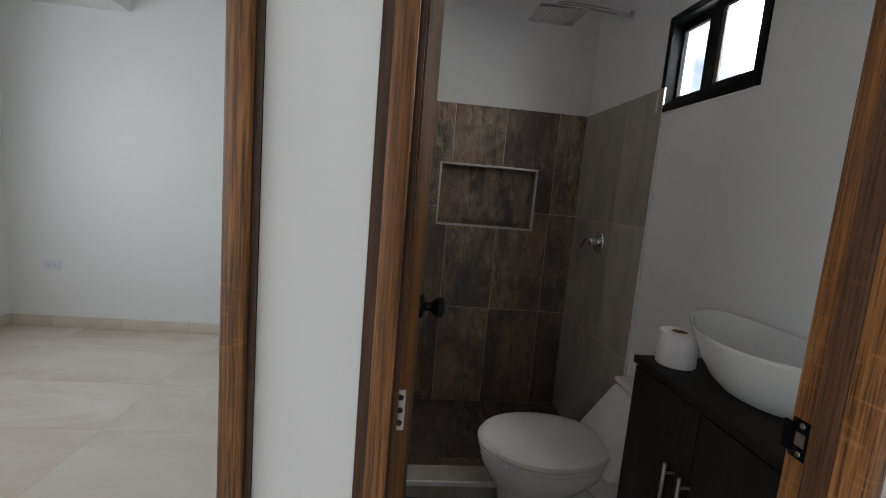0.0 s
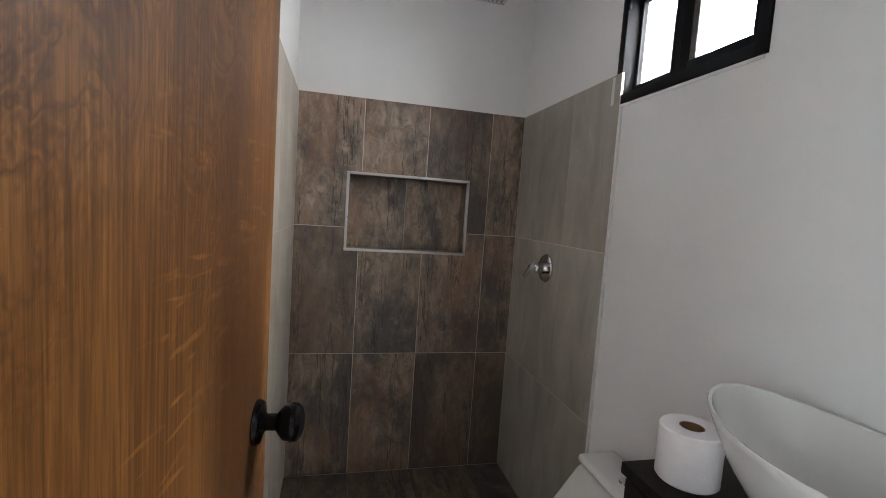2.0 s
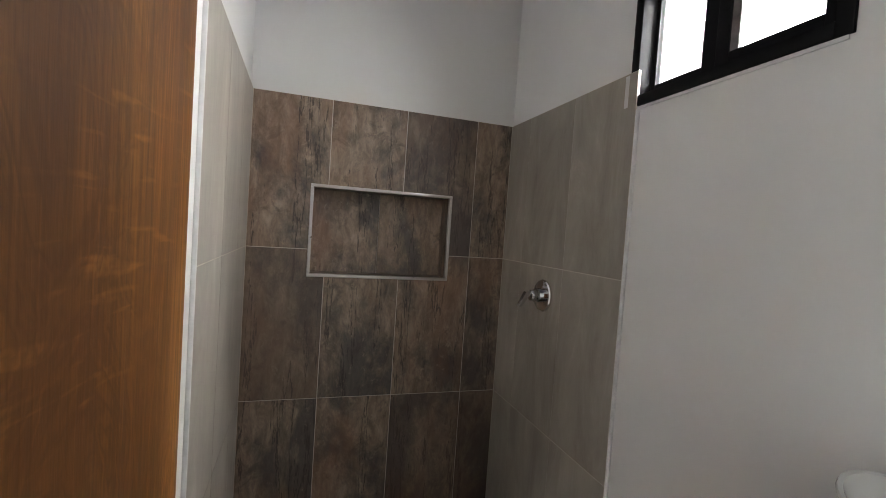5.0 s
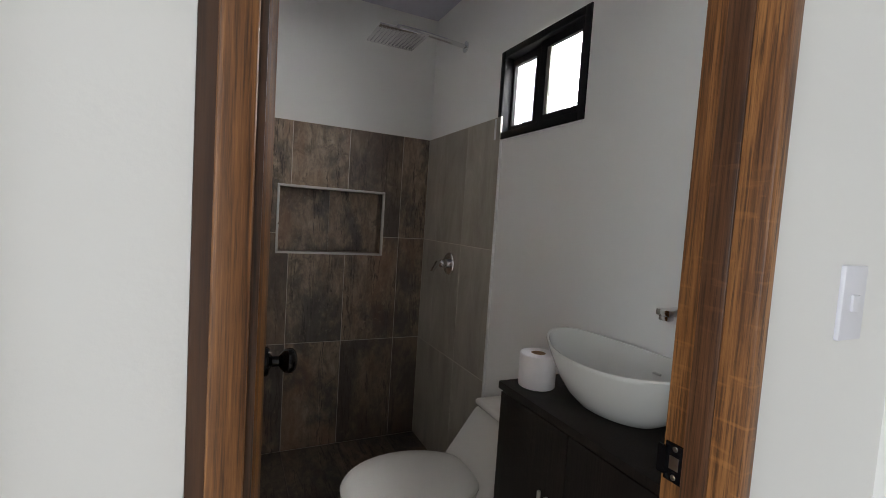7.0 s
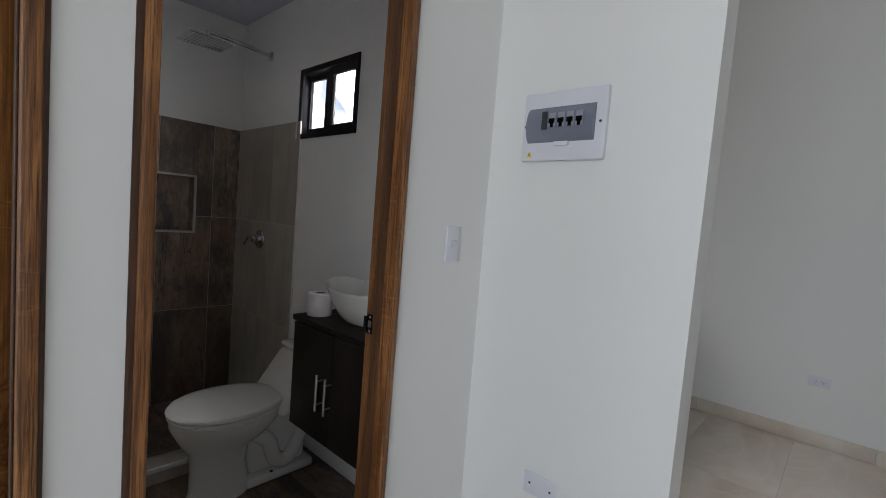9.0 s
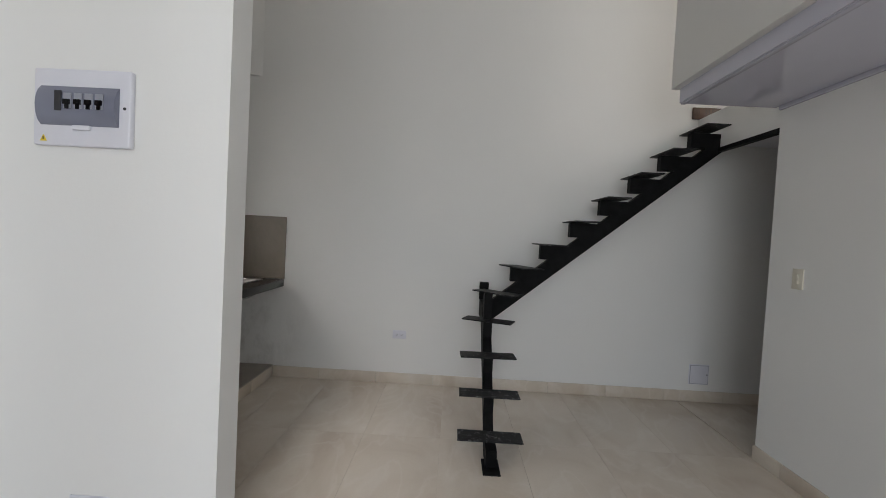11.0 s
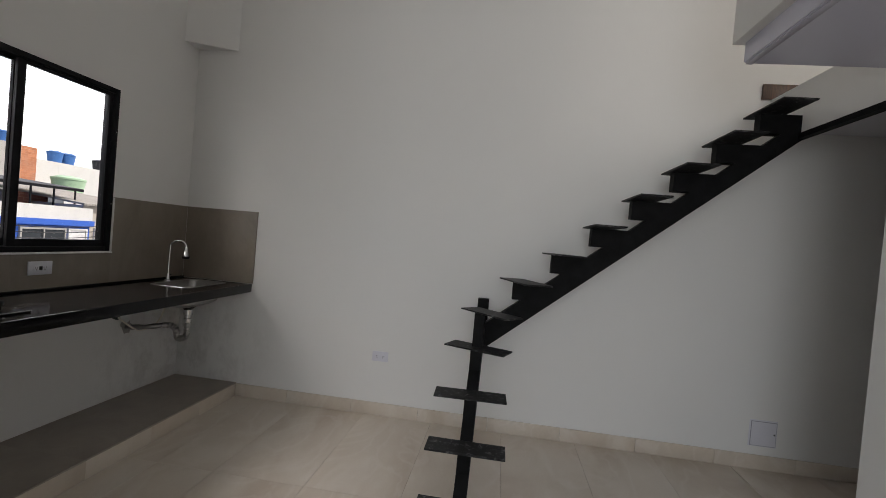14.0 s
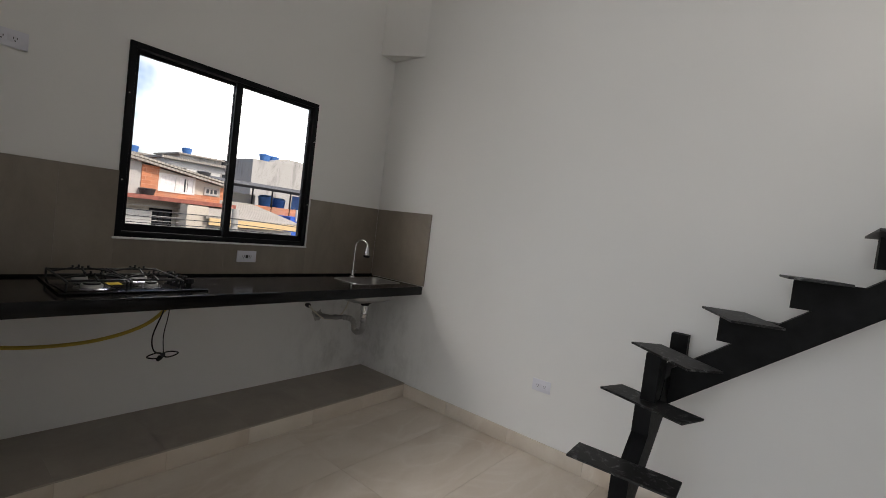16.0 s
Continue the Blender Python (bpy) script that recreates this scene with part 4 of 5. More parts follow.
def stairs():
    st = thing("staircase", (3.4, -1.5, 0.0), "unfinished black steel staircase with a single spine and bare tread plates", "staircase")
    yc, xc, w = -1.100, 3.730, 0.064

    def tread(c, z, turn, length, depth, along_x):
        bm = bmesh.new()
        size = (length, depth, 0.009) if along_x else (depth, length, 0.009)
        turned_box(bm, size, Matrix.Translation((c[0], c[1], z)) @ Matrix.Rotation(radians(turn), 4, "Z"), 0.0012)
        t = part("tread_plate", bm, SCUFFED, st)
        for u in (-0.42, 0.42):
            for q in (-0.3, 0.3):
                bm = bmesh.new()
                o = Matrix.Rotation(radians(turn), 4, "Z") @ (Vector((u * length, q * depth, 0)) if along_x else Vector((q * depth, u * length, 0)))
                lathe(bm, [(0.0, 0.0), (0.0055, 0.0), (0.0055, 0.0006), (0.0, 0.0006)], Matrix.Translation((c[0] + o.x, c[1] + o.y, z + 0.0045)), 8)
                part("bolt_hole", bm, SLOT, t)

    # lower flight climbs along +x and winds round to the upper one
    bm = bmesh.new()
    prism(bm, [(2.70, 0.0), (2.86, 0.0), (3.70, 0.63), (3.70, 0.79), (3.60, 0.79), (3.55, 0.703), (3.42, 0.703), (3.42, 0.59), (3.315, 0.50), (3.215, 0.50),
               (3.215, 0.39), (3.13, 0.30), (3.03, 0.30), (3.03, 0.19), (2.945, 0.10), (2.70, 0.10)], 1, yc - w / 2, yc + w / 2)
    part("lower_spine", bm, STEEL_K, st)
    for cx, cy, z, turn, length in ((2.877, -1.102, 0.105, 0, 0.395), (3.062, -1.102, 0.305, 0, 0.39), (3.250, -1.096, 0.505, 2, 0.38), (3.473, -1.107, 0.708, -21, 0.37), (3.505, -1.164, 0.912, -44, 0.37)):
        tread((cx, cy), z, turn, length, 0.145, False)
    bm = bmesh.new()
    box(bm, (3.475, yc - 0.029, 0.7035), (3.60, yc + 0.029, 0.9065), 0.002)
    part("post", bm, STEEL_K, st)
    bm = bmesh.new()
    box(bm, (3.7005, yc - 0.031, 0.65), (4.032, yc + 0.031, 0.79), 0.002)
    part("wall_arm", bm, STEEL_K, st)
    bm = bmesh.new()
    box(bm, (3.972, yc - 0.038, 0.7905), (4.032, yc + 0.038, 0.934), 0.002)
    part("end_stub", bm, STEEL_K, st)
    bm = bmesh.new()
    box(bm, (2.62, yc - 0.05, 0.0), (2.80, yc + 0.05, 0.006), 0.001)
    part("foot_plate", bm, STEEL_K, st)

    # upper flight climbs along -y
    y1, z1 = -1.131, 0.725
    y2, z2 = -2.895, 2.137
    slope = (z2 - z1) / (y1 - y2)
    rise, run = 0.1853, 0.2215
    at = lambda h: y1 - (h - (z1 + 0.092)) / slope
    saw = []
    for k in range(7):
        z, y = 1.102 + k * rise - 0.005, -1.282 - k * run
        saw += [(at(z - 0.113), z - 0.113), (y, z - 0.113), (y, z), (min(at(z), y - 0.05), z)]
    bm = bmesh.new()
    prism(bm, [(y1, z1 - 0.070), (y1, z1 + 0.092), *saw, (y2 + 0.03, z2 + 0.120), (y2, z2 + 0.085), (y2, z2 - 0.026)], 0, xc - w / 2, xc + w / 2)
    part("upper_spine", bm, STEEL_K, st)
    for k in range(7):
        tread((3.66 if k == 0 else 3.632, -1.350 if k == 0 else -1.335 - k * run), 1.102 + k * rise, (22, 5)[k] if k < 2 else 0, 0.40, 0.17, True)


stairs()

# ---- kitchen ----


def kitchen_window():
    w = thing("window_kitchen", (2.80, 1.25, 1.07), "wide black aluminium sliding window over the counter", "window", kind="structure")
    x0, x1, z0, z1, y0, y1 = 2.236, 3.361, 1.0665, 2.0625, 1.216, 1.295
    t = 0.030
    for n, a, b in (("frame_jamb", (x0, y0, z0), (x0 + t, y1, z1)), ("frame_jamb", (x1 - t, y0, z0), (x1, y1, z1)),
                    ("frame_sill", (x0 + t, y0, z0), (x1 - t, y1, z0 + t)), ("frame_head", (x0 + t, y0, z1 - t), (x1 - t, y1, z1))):
        boxpart(n, a, b, ALU_K, w, bevel=0.002)
    mid = (x0 + x1) / 2 + 0.01
    for a, b, y, s0, s1 in ((x0 + t, mid + 0.02, y0 + 0.040, 0.024, 0.040), (mid - 0.02, x1 - t, y0 + 0.016, 0.040, 0.024)):
        h0, h1 = 0.038, 0.020
        bm = bmesh.new()
        for p, q in (((a, y, z0 + t), (a + s0, y + 0.018, z1 - t)), ((b - s1, y, z0 + t), (b, y + 0.018, z1 - t)),
                     ((a + s0, y, z0 + t), (b - s1, y + 0.018, z0 + t + h0)), ((a + s0, y, z1 - t - h1), (b - s1, y + 0.018, z1 - t))):
            box(bm, p, q, 0.0015)
        sash = part("sash", bm, ALU_K, w)
        pane = boxpart("pane", (a + s0, y + 0.007, z0 + t + h0), (b - s1, y + 0.011, z1 - t - h1), GLASS, sash)
        pane.visible_shadow = False
    for z in (1.36, 1.80):
        for x in (x0 + 0.012, x1 - 0.012):
            bm = bmesh.new()
            lathe(bm, [(0.0, 0.0), (0.004, 0.0), (0.003, 0.0015), (0.0, 0.0015)], Matrix.Translation((x, y0, z)) @ Matrix.Rotation(math.pi / 2, 4, "X"), 10)
            part("screw", bm, BRUSHED, w)


kitchen_window()
solid("trim_kitchen_sill", [((2.226, 1.206, 1.056), (3.372, KWALL, 1.0655)), ((3.3615, 1.211, 1.0665), (3.372, KWALL, 1.40))], SEAL, "white mortar edge around the kitchen window", "trim", bevel=0.002)

plinth = thing("kitchen_plinth", (2.8, 0.97, 0.0), "low tiled plinth under the kitchen counter", "plinth", kind="structure")
boxpart("core", (1.562, 0.722, -0.008), (FAR, KWALL, 0.092), GROUT_L, plinth)
for i in range(6):
    a, b = 1.562 + i * 0.4125, 1.562 + (i + 1) * 0.4125
    boxpart("top_tile", (a + 0.0003, 0.716, 0.092), (b - 0.0003, KWALL, 0.100), TILE_PLINTH, plinth)
    boxpart("front_tile", (a + 0.0003, 0.713, 0.0), (b - 0.0003, 0.722, 0.0915), TILE_FLOOR, plinth, bevel=0.001)

splash = thing("backsplash", (2.8, 1.22, 0.86), "taupe tile backsplash behind the counter", "backsplash", kind="structure")
sx = [1.59, 2.0, 2.2355]
for a, b in zip(sx, sx[1:]):
    boxpart("splash_tile", (a + 0.0003, 1.216, 0.862), (b - 0.0003, KWALL, 1.403), TILE_SPLASH, splash)
for a, b in ((2.2358, 2.8005), (2.8011, 3.3731)):
    boxpart("splash_tile", (a, 1.216, 0.862), (b, KWALL, 1.0555), TILE_SPLASH, splash)
boxpart("splash_tile", (3.3734, 1.216, 0.862), (4.024, KWALL, 1.403), TILE_SPLASH, splash)
boxpart("splash_tile", (4.025, 0.641, 0.862), (FAR, 1.215, 1.403), TILE_SPLASH, splash)


def counter():
    c = thing("kitchen_counter", (2.8, 0.94, 0.80), "polished black granite counter fixed between the walls", "countertop")
    y0, y1, z0, z1 = 0.648, 1.215, 0.832, 0.860
    sx0, sx1, sy0, sy1 = 3.535, 3.945, 0.795, 1.075
    bm = bmesh.new()
    outer = [(1.563, y0), (4.024, y0), (4.024, y1), (1.563, y1)]
    inner = [(sx0, sy0), (sx1, sy0), (sx1, sy1), (sx0, sy1)]
    rings = [[bm.verts.new((x, y, z)) for x, y in ring] for ring, z in ((outer, z0), (outer, z1), (inner, z1), (inner, z0))]
    for lo, hi in zip(rings, rings[1:] + rings[:1]):
        for i in range(4):
            bm.faces.new((lo[i], lo[(i + 1) % 4], hi[(i + 1) % 4], hi[i]))
    bmesh.ops.recalc_face_normals(bm, faces=bm.faces)
    part("slab", bm, GRANITE, c)
    boxpart("front_edge", (1.563, y0 - 0.006, 0.800), (4.024, y0 + 0.016, 0.8605), GRANITE, c, bevel=0.002)
    boxpart("upstand", (1.563, 1.203, 0.8605), (4.024, 1.2155, 0.872), GRANITE, c, bevel=0.002)
    return sx0, sx1, sy0, sy1


SX0, SX1, SY0, SY1 = counter()

sink = thing("kitchen_sink", ((SX0 + SX1) / 2, (SY0 + SY1) / 2, 0.70), "stainless steel sink bowl let into the counter", "sink")


def rrect(x0, x1, y0, y1, r, z, n=6):
    out = []
    for cx, cy, w0 in ((x1 - r, y1 - r, 0), (x0 + r, y1 - r, 90), (x0 + r, y0 + r, 180), (x1 - r, y0 + r, 270)):
        for i in range(n + 1):
            w = radians(w0 + 90 * i / n)
            out.append((cx + r * math.cos(w), cy + r * math.sin(w), z))
    return out


bm = bmesh.new()
loft(bm, [rrect(SX0 - 0.012, SX1 + 0.012, SY0 - 0.012, SY1 + 0.012, 0.05, 0.8605), rrect(SX0 - 0.010, SX1 + 0.010, SY0 - 0.010, SY1 + 0.010, 0.05, 0.8635), rrect(SX0 + 0.008, SX1 - 0.008, SY0 + 0.008, SY1 - 0.008, 0.05, 0.862),
          rrect(SX0 + 0.014, SX1 - 0.014, SY0 + 0.014, SY1 - 0.014, 0.05, 0.845), rrect(SX0 + 0.03, SX1 - 0.03, SY0 + 0.03, SY1 - 0.03, 0.05, 0.735), rrect(SX0 + 0.06, SX1 - 0.06, SY0 + 0.06, SY1 - 0.06, 0.045, 0.715)], False, True)
part("bowl", bm, SINK_S, sink, smooth=True)
bm = bmesh.new()
loft(bm, [rrect(SX0 + 0.010, SX1 - 0.010, SY0 + 0.010, SY1 - 0.010, 0.05, 0.832), rrect(SX0 + 0.026, SX1 - 0.026, SY0 + 0.026, SY1 - 0.026, 0.05, 0.735), rrect(SX0 + 0.062, SX1 - 0.062, SY0 + 0.062, SY1 - 0.062, 0.045, 0.711)], False, True)
part("underside", bm, SINK_S, sink, smooth=True)
SCX, SCY = (SX0 + SX1) / 2, (SY0 + SY1) / 2
bm = bmesh.new()
lathe(bm, [(0.0, 0.0), (0.04, 0.0), (0.036, 0.003), (0.0, 0.001)], Matrix.Translation((SCX, SCY, 0.7155)), 20)
part("strainer", bm, CHROME, sink, smooth=True)

trap = thing("sink_trap", (SCX, SCY, 0.5), "ribbed chrome drain trap under the sink", "drain pipe")
bm = bmesh.new()
lathe(bm, [(0.0, 0.0), (0.030, 0.0), (0.034, 0.010), (0.050, 0.022), (0.050, 0.034), (0.0, 0.034)], Matrix.Translation((SCX, SCY, 0.678)), 22)
part("strainer_cup", bm, RUBBER, trap, smooth=True)
bm = bmesh.new()
lathe(bm, [(0.0, 0.0), (0.026, 0.0), (0.028, 0.006), (0.028, 0.030), (0.024, 0.034), (0.024, 0.052), (0.031, 0.056), (0.031, 0.094), (0.0, 0.096)], Matrix.Translation((SCX, SCY, 0.584)), 22)
part("coupling", bm, CHROME, trap, smooth=True)
bend = [(SCX, SCY, 0.600), (SCX, SCY, 0.535)]
for i in range(0, 8):
    w = math.pi * i / 7
    bend.append((SCX - 0.025 * (1 - math.cos(w)), SCY + 0.018 * (1 - math.cos(w)), 0.505 - 0.030 * math.sin(w)))
bend += [(SCX - 0.055, SCY + 0.045, 0.545), (SCX - 0.075, SCY + 0.065, 0.570), (SCX - 0.115, SCY + 0.10, 0.578)]
pp = smooth_path(bend, 9)
bm = bmesh.new()
tube(bm, pp, lambda s: 0.0205 + 0.0028 * math.sin(s * 175), 14)
part("ribbed_hose", bm, BRUSHED, trap, smooth=True)
bm = bmesh.new()
tube(bm, smooth_path([(SCX - 0.105, SCY + 0.09, 0.577), (SCX - 0.17, SCY + 0.17, 0.566), (SCX - 0.20, KWALL + 0.004, 0.555)], 6), lambda s: 0.0175 + 0.0022 * math.sin(s * 60), 14)
part("wall_pipe", bm, SINK_S, trap, smooth=True)
wh = thing("water_hose", (3.62, 1.18, 0.55), "thin pale water hose from a wall valve", "hose")
bm = bmesh.new()
lathe(bm, [(0.0, 0.0), (0.013, 0.0), (0.013, 0.02), (0.017, 0.022), (0.017, 0.034), (0.0, 0.034)], Matrix.Translation((3.44, KWALL + 0.002, 0.640)) @ Matrix.Rotation(math.pi / 2, 4, "X"), 14)
part("valve", bm, SLOT, wh, smooth=True)
bm = bmesh.new()
tube(bm, smooth_path([(3.44, 1.196, 0.640), (3.47, 1.165, 0.60), (3.55, 1.15, 0.545), (3.64, 1.13, 0.548), (3.70, 1.115, 0.60), (3.733, 1.108, 0.70), (3.733, 1.106, 0.833)], 8), 0.0055, 8)
part("hose", bm, PLASTIC_I, wh, smooth=True)

fa = thing("kitchen_faucet", (3.733, 1.106, 0.86), "slim chrome gooseneck faucet with a black spray tip", "faucet")
bm = bmesh.new()
lathe(bm, [(0.0, 0.0), (0.024, 0.0), (0.022, 0.008), (0.013, 0.014), (0.012, 0.05), (0.009, 0.055), (0.0, 0.055)], Matrix.Translation((3.733, 1.106, 0.8602)), 20)
part("base", bm, CHROME, fa, smooth=True)
arc = [(3.733, 1.106, 0.90), (3.733, 1.106, 1.00), (3.735, 1.104, 1.105)]
for i in range(1, 9):
    w = math.pi * i / 8
    arc.append((3.735 + 0.012 * (1 - math.cos(w)), 1.104 - 0.052 * (1 - math.cos(w)), 1.105 + 0.045 * math.sin(w)))
bm = bmesh.new()
tube(bm, smooth_path(arc, 4), 0.0068, 12)
part("neck", bm, CHROME, fa, smooth=True)
bm = bmesh.new()
lathe(bm, [(0.0, 0.0), (0.021, 0.0), (0.025, 0.006), (0.025, 0.018), (0.0, 0.018)], Matrix.Translation((3.759, 1.0, 1.026)), 18)
tip = part("spray_tip", bm, RUBBER, fa, "black rubber spray tip", True)
bm = bmesh.new()
lathe(bm, [(0.0, 0.0), (0.022, 0.0), (0.021, 0.02), (0.014, 0.045), (0.010, 0.066), (0.0, 0.066)], Matrix.Translation((3.759, 1.0, 1.044)), 18)
part("spray_bell", bm, CHROME, fa, smooth=True)
bm = bmesh.new()
tube(bm, [(3.733, 1.100, 0.905), (3.728, 1.068, 0.915)], 0.004, 8)
part("lever", bm, CHROME, fa, smooth=True)


lb = thing("wooden_board", (4.03, -2.97, 2.405), "brown wooden board leaning on the loft wall", "board")
boxpart("plank", (FAR - 0.02, -3.20, 2.405), (FAR - 0.002, -2.772, 2.502), JAMB_D, lb, bevel=0.002)


def stove():
    x0, x1, y0, y1 = 1.945, 2.520, 0.742, 1.165
    s = thing("gas_hob", ((x0 + x1) / 2, (y0 + y1) / 2, 0.860), "black glass four-burner gas hob set on the counter", "hob")
    boxpart("glass_plate", (x0, y0, 0.8605), (x1, y1, 0.870), BLACK, s, bevel=0.003)
    for i, cx in enumerate((x0 + 0.13, x0 + 0.355)):
        for j, cy in enumerate((y0 + 0.11, y0 + 0.31)):
            r = (0.040, 0.030, 0.030, 0.046)[i * 2 + j]
            bm = bmesh.new()
            lathe(bm, [(0.0, 0.0), (r * 1.7, 0.0), (r * 1.6, 0.003), (0.0, 0.003)], Matrix.Translation((cx, cy, 0.870)), 28)
            dish = part("burner_dish", bm, DISH, s, smooth=True)
            bm = bmesh.new()
            lathe(bm, [(0.0, 0.0), (r, 0.0), (r, 0.010), (r * 0.95, 0.013), (0.0, 0.013)], Matrix.Translation((cx, cy, 0.873)), 28)
            part("burner_ring", bm, BRUSHED, dish, smooth=True)
            bm = bmesh.new()
            lathe(bm, [(0.0, 0.0), (r * 0.82, 0.0), (r * 0.78, 0.007), (0.0, 0.009)], Matrix.Translation((cx, cy, 0.886)), 28)
            part("burner_cap", bm, RUBBER, dish, smooth=True)
    for gx0, gx1 in ((x0 + 0.025, x0 + 0.235), (x0 + 0.250, x0 + 0.460)):
        g = bmesh.new()
        zt, r = 0.912, 0.0046
        ya, yb, ym = y0 + 0.025, y1 - 0.025, (y0 + y1) / 2
        for x in (gx0, gx1):
            tube(g, smooth_path([(x, ya, 0.871), (x, ya, zt - 0.012), (x, ya + 0.012, zt), (x, ym, zt), (x, yb - 0.012, zt), (x, yb, zt - 0.012), (x, yb, 0.871)], 5), r, 8)
        for y in (ya + 0.02, ym, yb - 0.02):
            tube(g, [(gx0, y, zt), (gx1, y, zt)], r, 8)
        gm = (gx0 + gx1) / 2
        for cy in (y0 + 0.11, y0 + 0.31):
            for dx, dy in ((1, 0), (-1, 0), (0, 1), (0, -1)):
                far = Vector((gm + dx * (gx1 - gx0) / 2, cy + dy * 0.085, zt))
                near = Vector((gm + dx * 0.032, cy + dy * 0.032, zt + 0.004))
                tube(g, smooth_path([tuple(far), tuple(far * 0.5 + near * 0.5 + Vector((0, 0, 0.006))), tuple(near + Vector((0, 0, 0.010))), tuple(near + Vector((-dx * 0.003, -dy * 0.003, 0.022)))], 4), r, 8)
        part("pan_support", g, RUBBER, s, smooth=True)
    for k in range(4):
        b = bmesh.new()
        lathe(b, [(0.0, 0.0), (0.012, 0.0), (0.012, 0.012), (0.021, 0.014), (0.021, 0.034), (0.018, 0.038), (0.0, 0.038)], Matrix.Translation((x1 - 0.055, y0 + 0.10 + k * 0.078, 0.870)), 18)
        part("knob", b, BLACK, s, "black plastic knob", True)
    boxpart("energy_label", (x0 + 0.205, y0 + 0.165, 0.8703), (x0 + 0.260, y0 + 0.225, 0.8712), YELLOW, s, "yellow paper sticker")


stove()

gh = thing("gas_hose", (2.2, 0.95, 0.62), "yellow gas hose hanging under the counter", "hose")
bm = bmesh.new()
tube(bm, smooth_path([(2.375, 0.80, 0.833), (2.36, 0.815, 0.765), (2.28, 0.87, 0.672), (2.12, 0.95, 0.603), (1.92, 1.03, 0.578), (1.74, 1.10, 0.588), (1.62, 1.16, 0.612), (1.568, 1.19, 0.632)], 9), 0.0085, 12)
part("hose", bm, HOSE_Y, gh, smooth=True)
pc = thing("power_cable", (2.372, 0.82, 0.55), "black coiled power cable with a plug under the counter", "cable")
bm = bmesh.new()
tube(bm, smooth_path([(2.367, 0.80, 0.833), (2.347, 0.815, 0.74), (2.317, 0.82, 0.635), (2.327, 0.82, 0.565), (2.367, 0.82, 0.540)], 8), 0.0034, 8)
tube(bm, smooth_path([(2.372, 0.80, 0.833), (2.374, 0.81, 0.74), (2.364, 0.82, 0.635), (2.370, 0.82, 0.550)], 8), 0.0024, 8)
part("cord", bm, RUBBER, pc, smooth=True)
for sgn in (-1, 1):
    bm = bmesh.new()
    loop = [(2.369 + sgn * (0.034 - 0.034 * math.cos(w)), 0.82 + 0.006 * math.sin(w * 2), 0.537 + 0.013 * math.sin(w)) for w in np.linspace(0, 2 * math.pi, 25)]
    tube(bm, loop, 0.0034, 8)
    part("loop", bm, RUBBER, pc, smooth=True)
bm = bmesh.new()
lathe(bm, [(0.0, 0.0), (0.006, 0.0), (0.011, 0.012), (0.012, 0.026), (0.0, 0.026)], Matrix.Translation((2.344, 0.815, 0.513)) @ Matrix.Rotation(radians(38), 4, "Y"), 12)
part("plug", bm, RUBBER, pc, smooth=True)
boxpart("tie", (2.360, 0.812, 0.528), (2.378, 0.829, 0.547), SLOT, pc, bevel=0.003)


def smear(name, label, centre, axis, radius, squash, material, lift, seed):
    """A thin uneven patch of mortar or grime left on a surface."""
    random.seed(seed)
    pts = []
    for i in range(40):
        w = 2 * math.pi * i / 40
        r = radius * (0.62 + 0.5 * noise.noise((math.cos(w) * 1.7 + seed, math.sin(w) * 1.7, 0.3)) + 0.16 * random.random())
        pts.append((r * math.cos(w), r * math.sin(w) * squash))
    bm = bmesh.new()
    u, v_ = [k for k in range(3) if k != axis]
    prism(bm, [(centre[u] + a, centre[v_] + b) for a, b in pts], axis, centre[axis], centre[axis] + lift)
    t = thing(name, centre, label, "stain")
    part("patch", bm, material, t)


MORTAR = plain("grey_mortar", (0.40, 0.385, 0.36), 0.9, 0, 0.25, 22, 0.4, 70)
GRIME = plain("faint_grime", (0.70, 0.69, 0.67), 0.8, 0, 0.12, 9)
SOOT = plain("weld_soot", (0.16, 0.145, 0.13), 0.85, 0, 0.4, 18)
smear("mortar_patch", "grey mortar patch around the drain pipe", (3.54, KWALL - 0.001, 0.552), 1, 0.075, 0.8, MORTAR, -0.002, 3)
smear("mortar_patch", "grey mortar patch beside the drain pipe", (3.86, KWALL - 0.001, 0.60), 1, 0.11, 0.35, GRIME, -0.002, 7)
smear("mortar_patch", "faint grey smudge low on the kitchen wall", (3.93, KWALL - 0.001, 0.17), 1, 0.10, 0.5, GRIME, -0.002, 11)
smear("weld_mark", "sooty mortar mark around the foot of the stairs", (2.69, -1.10, 0.0), 2, 0.085, 0.8, SOOT, 0.0012, 5)

# ---- outside, seen through the kitchen window ----
GROUND_Z = -3.4


def stained_plaster(name, color, stain, amount=0.6):
    m, t, b = nodes_of(name)
    v = coords(t, (1.3, 1.3, 0.35))
    c = mix_of(t, ramp_of(t, noise_of(t, v, 1.0, 7, 0.7, 0.3), [(0.5, (0, 0, 0)), (0.68, (amount, amount, amount))]), color, stain)
    c = mix_of(t, noise_of(t, coords(t), 4.0, 5), c, tuple(x * 0.86 for x in color))
    t.links.new(c, b.inputs["Base Color"])
    b.inputs["Roughness"].default_value = 0.85
    bump_of(t, b, noise_of(t, coords(t), 30.0, 4), 0.3, 0.01)
    return m


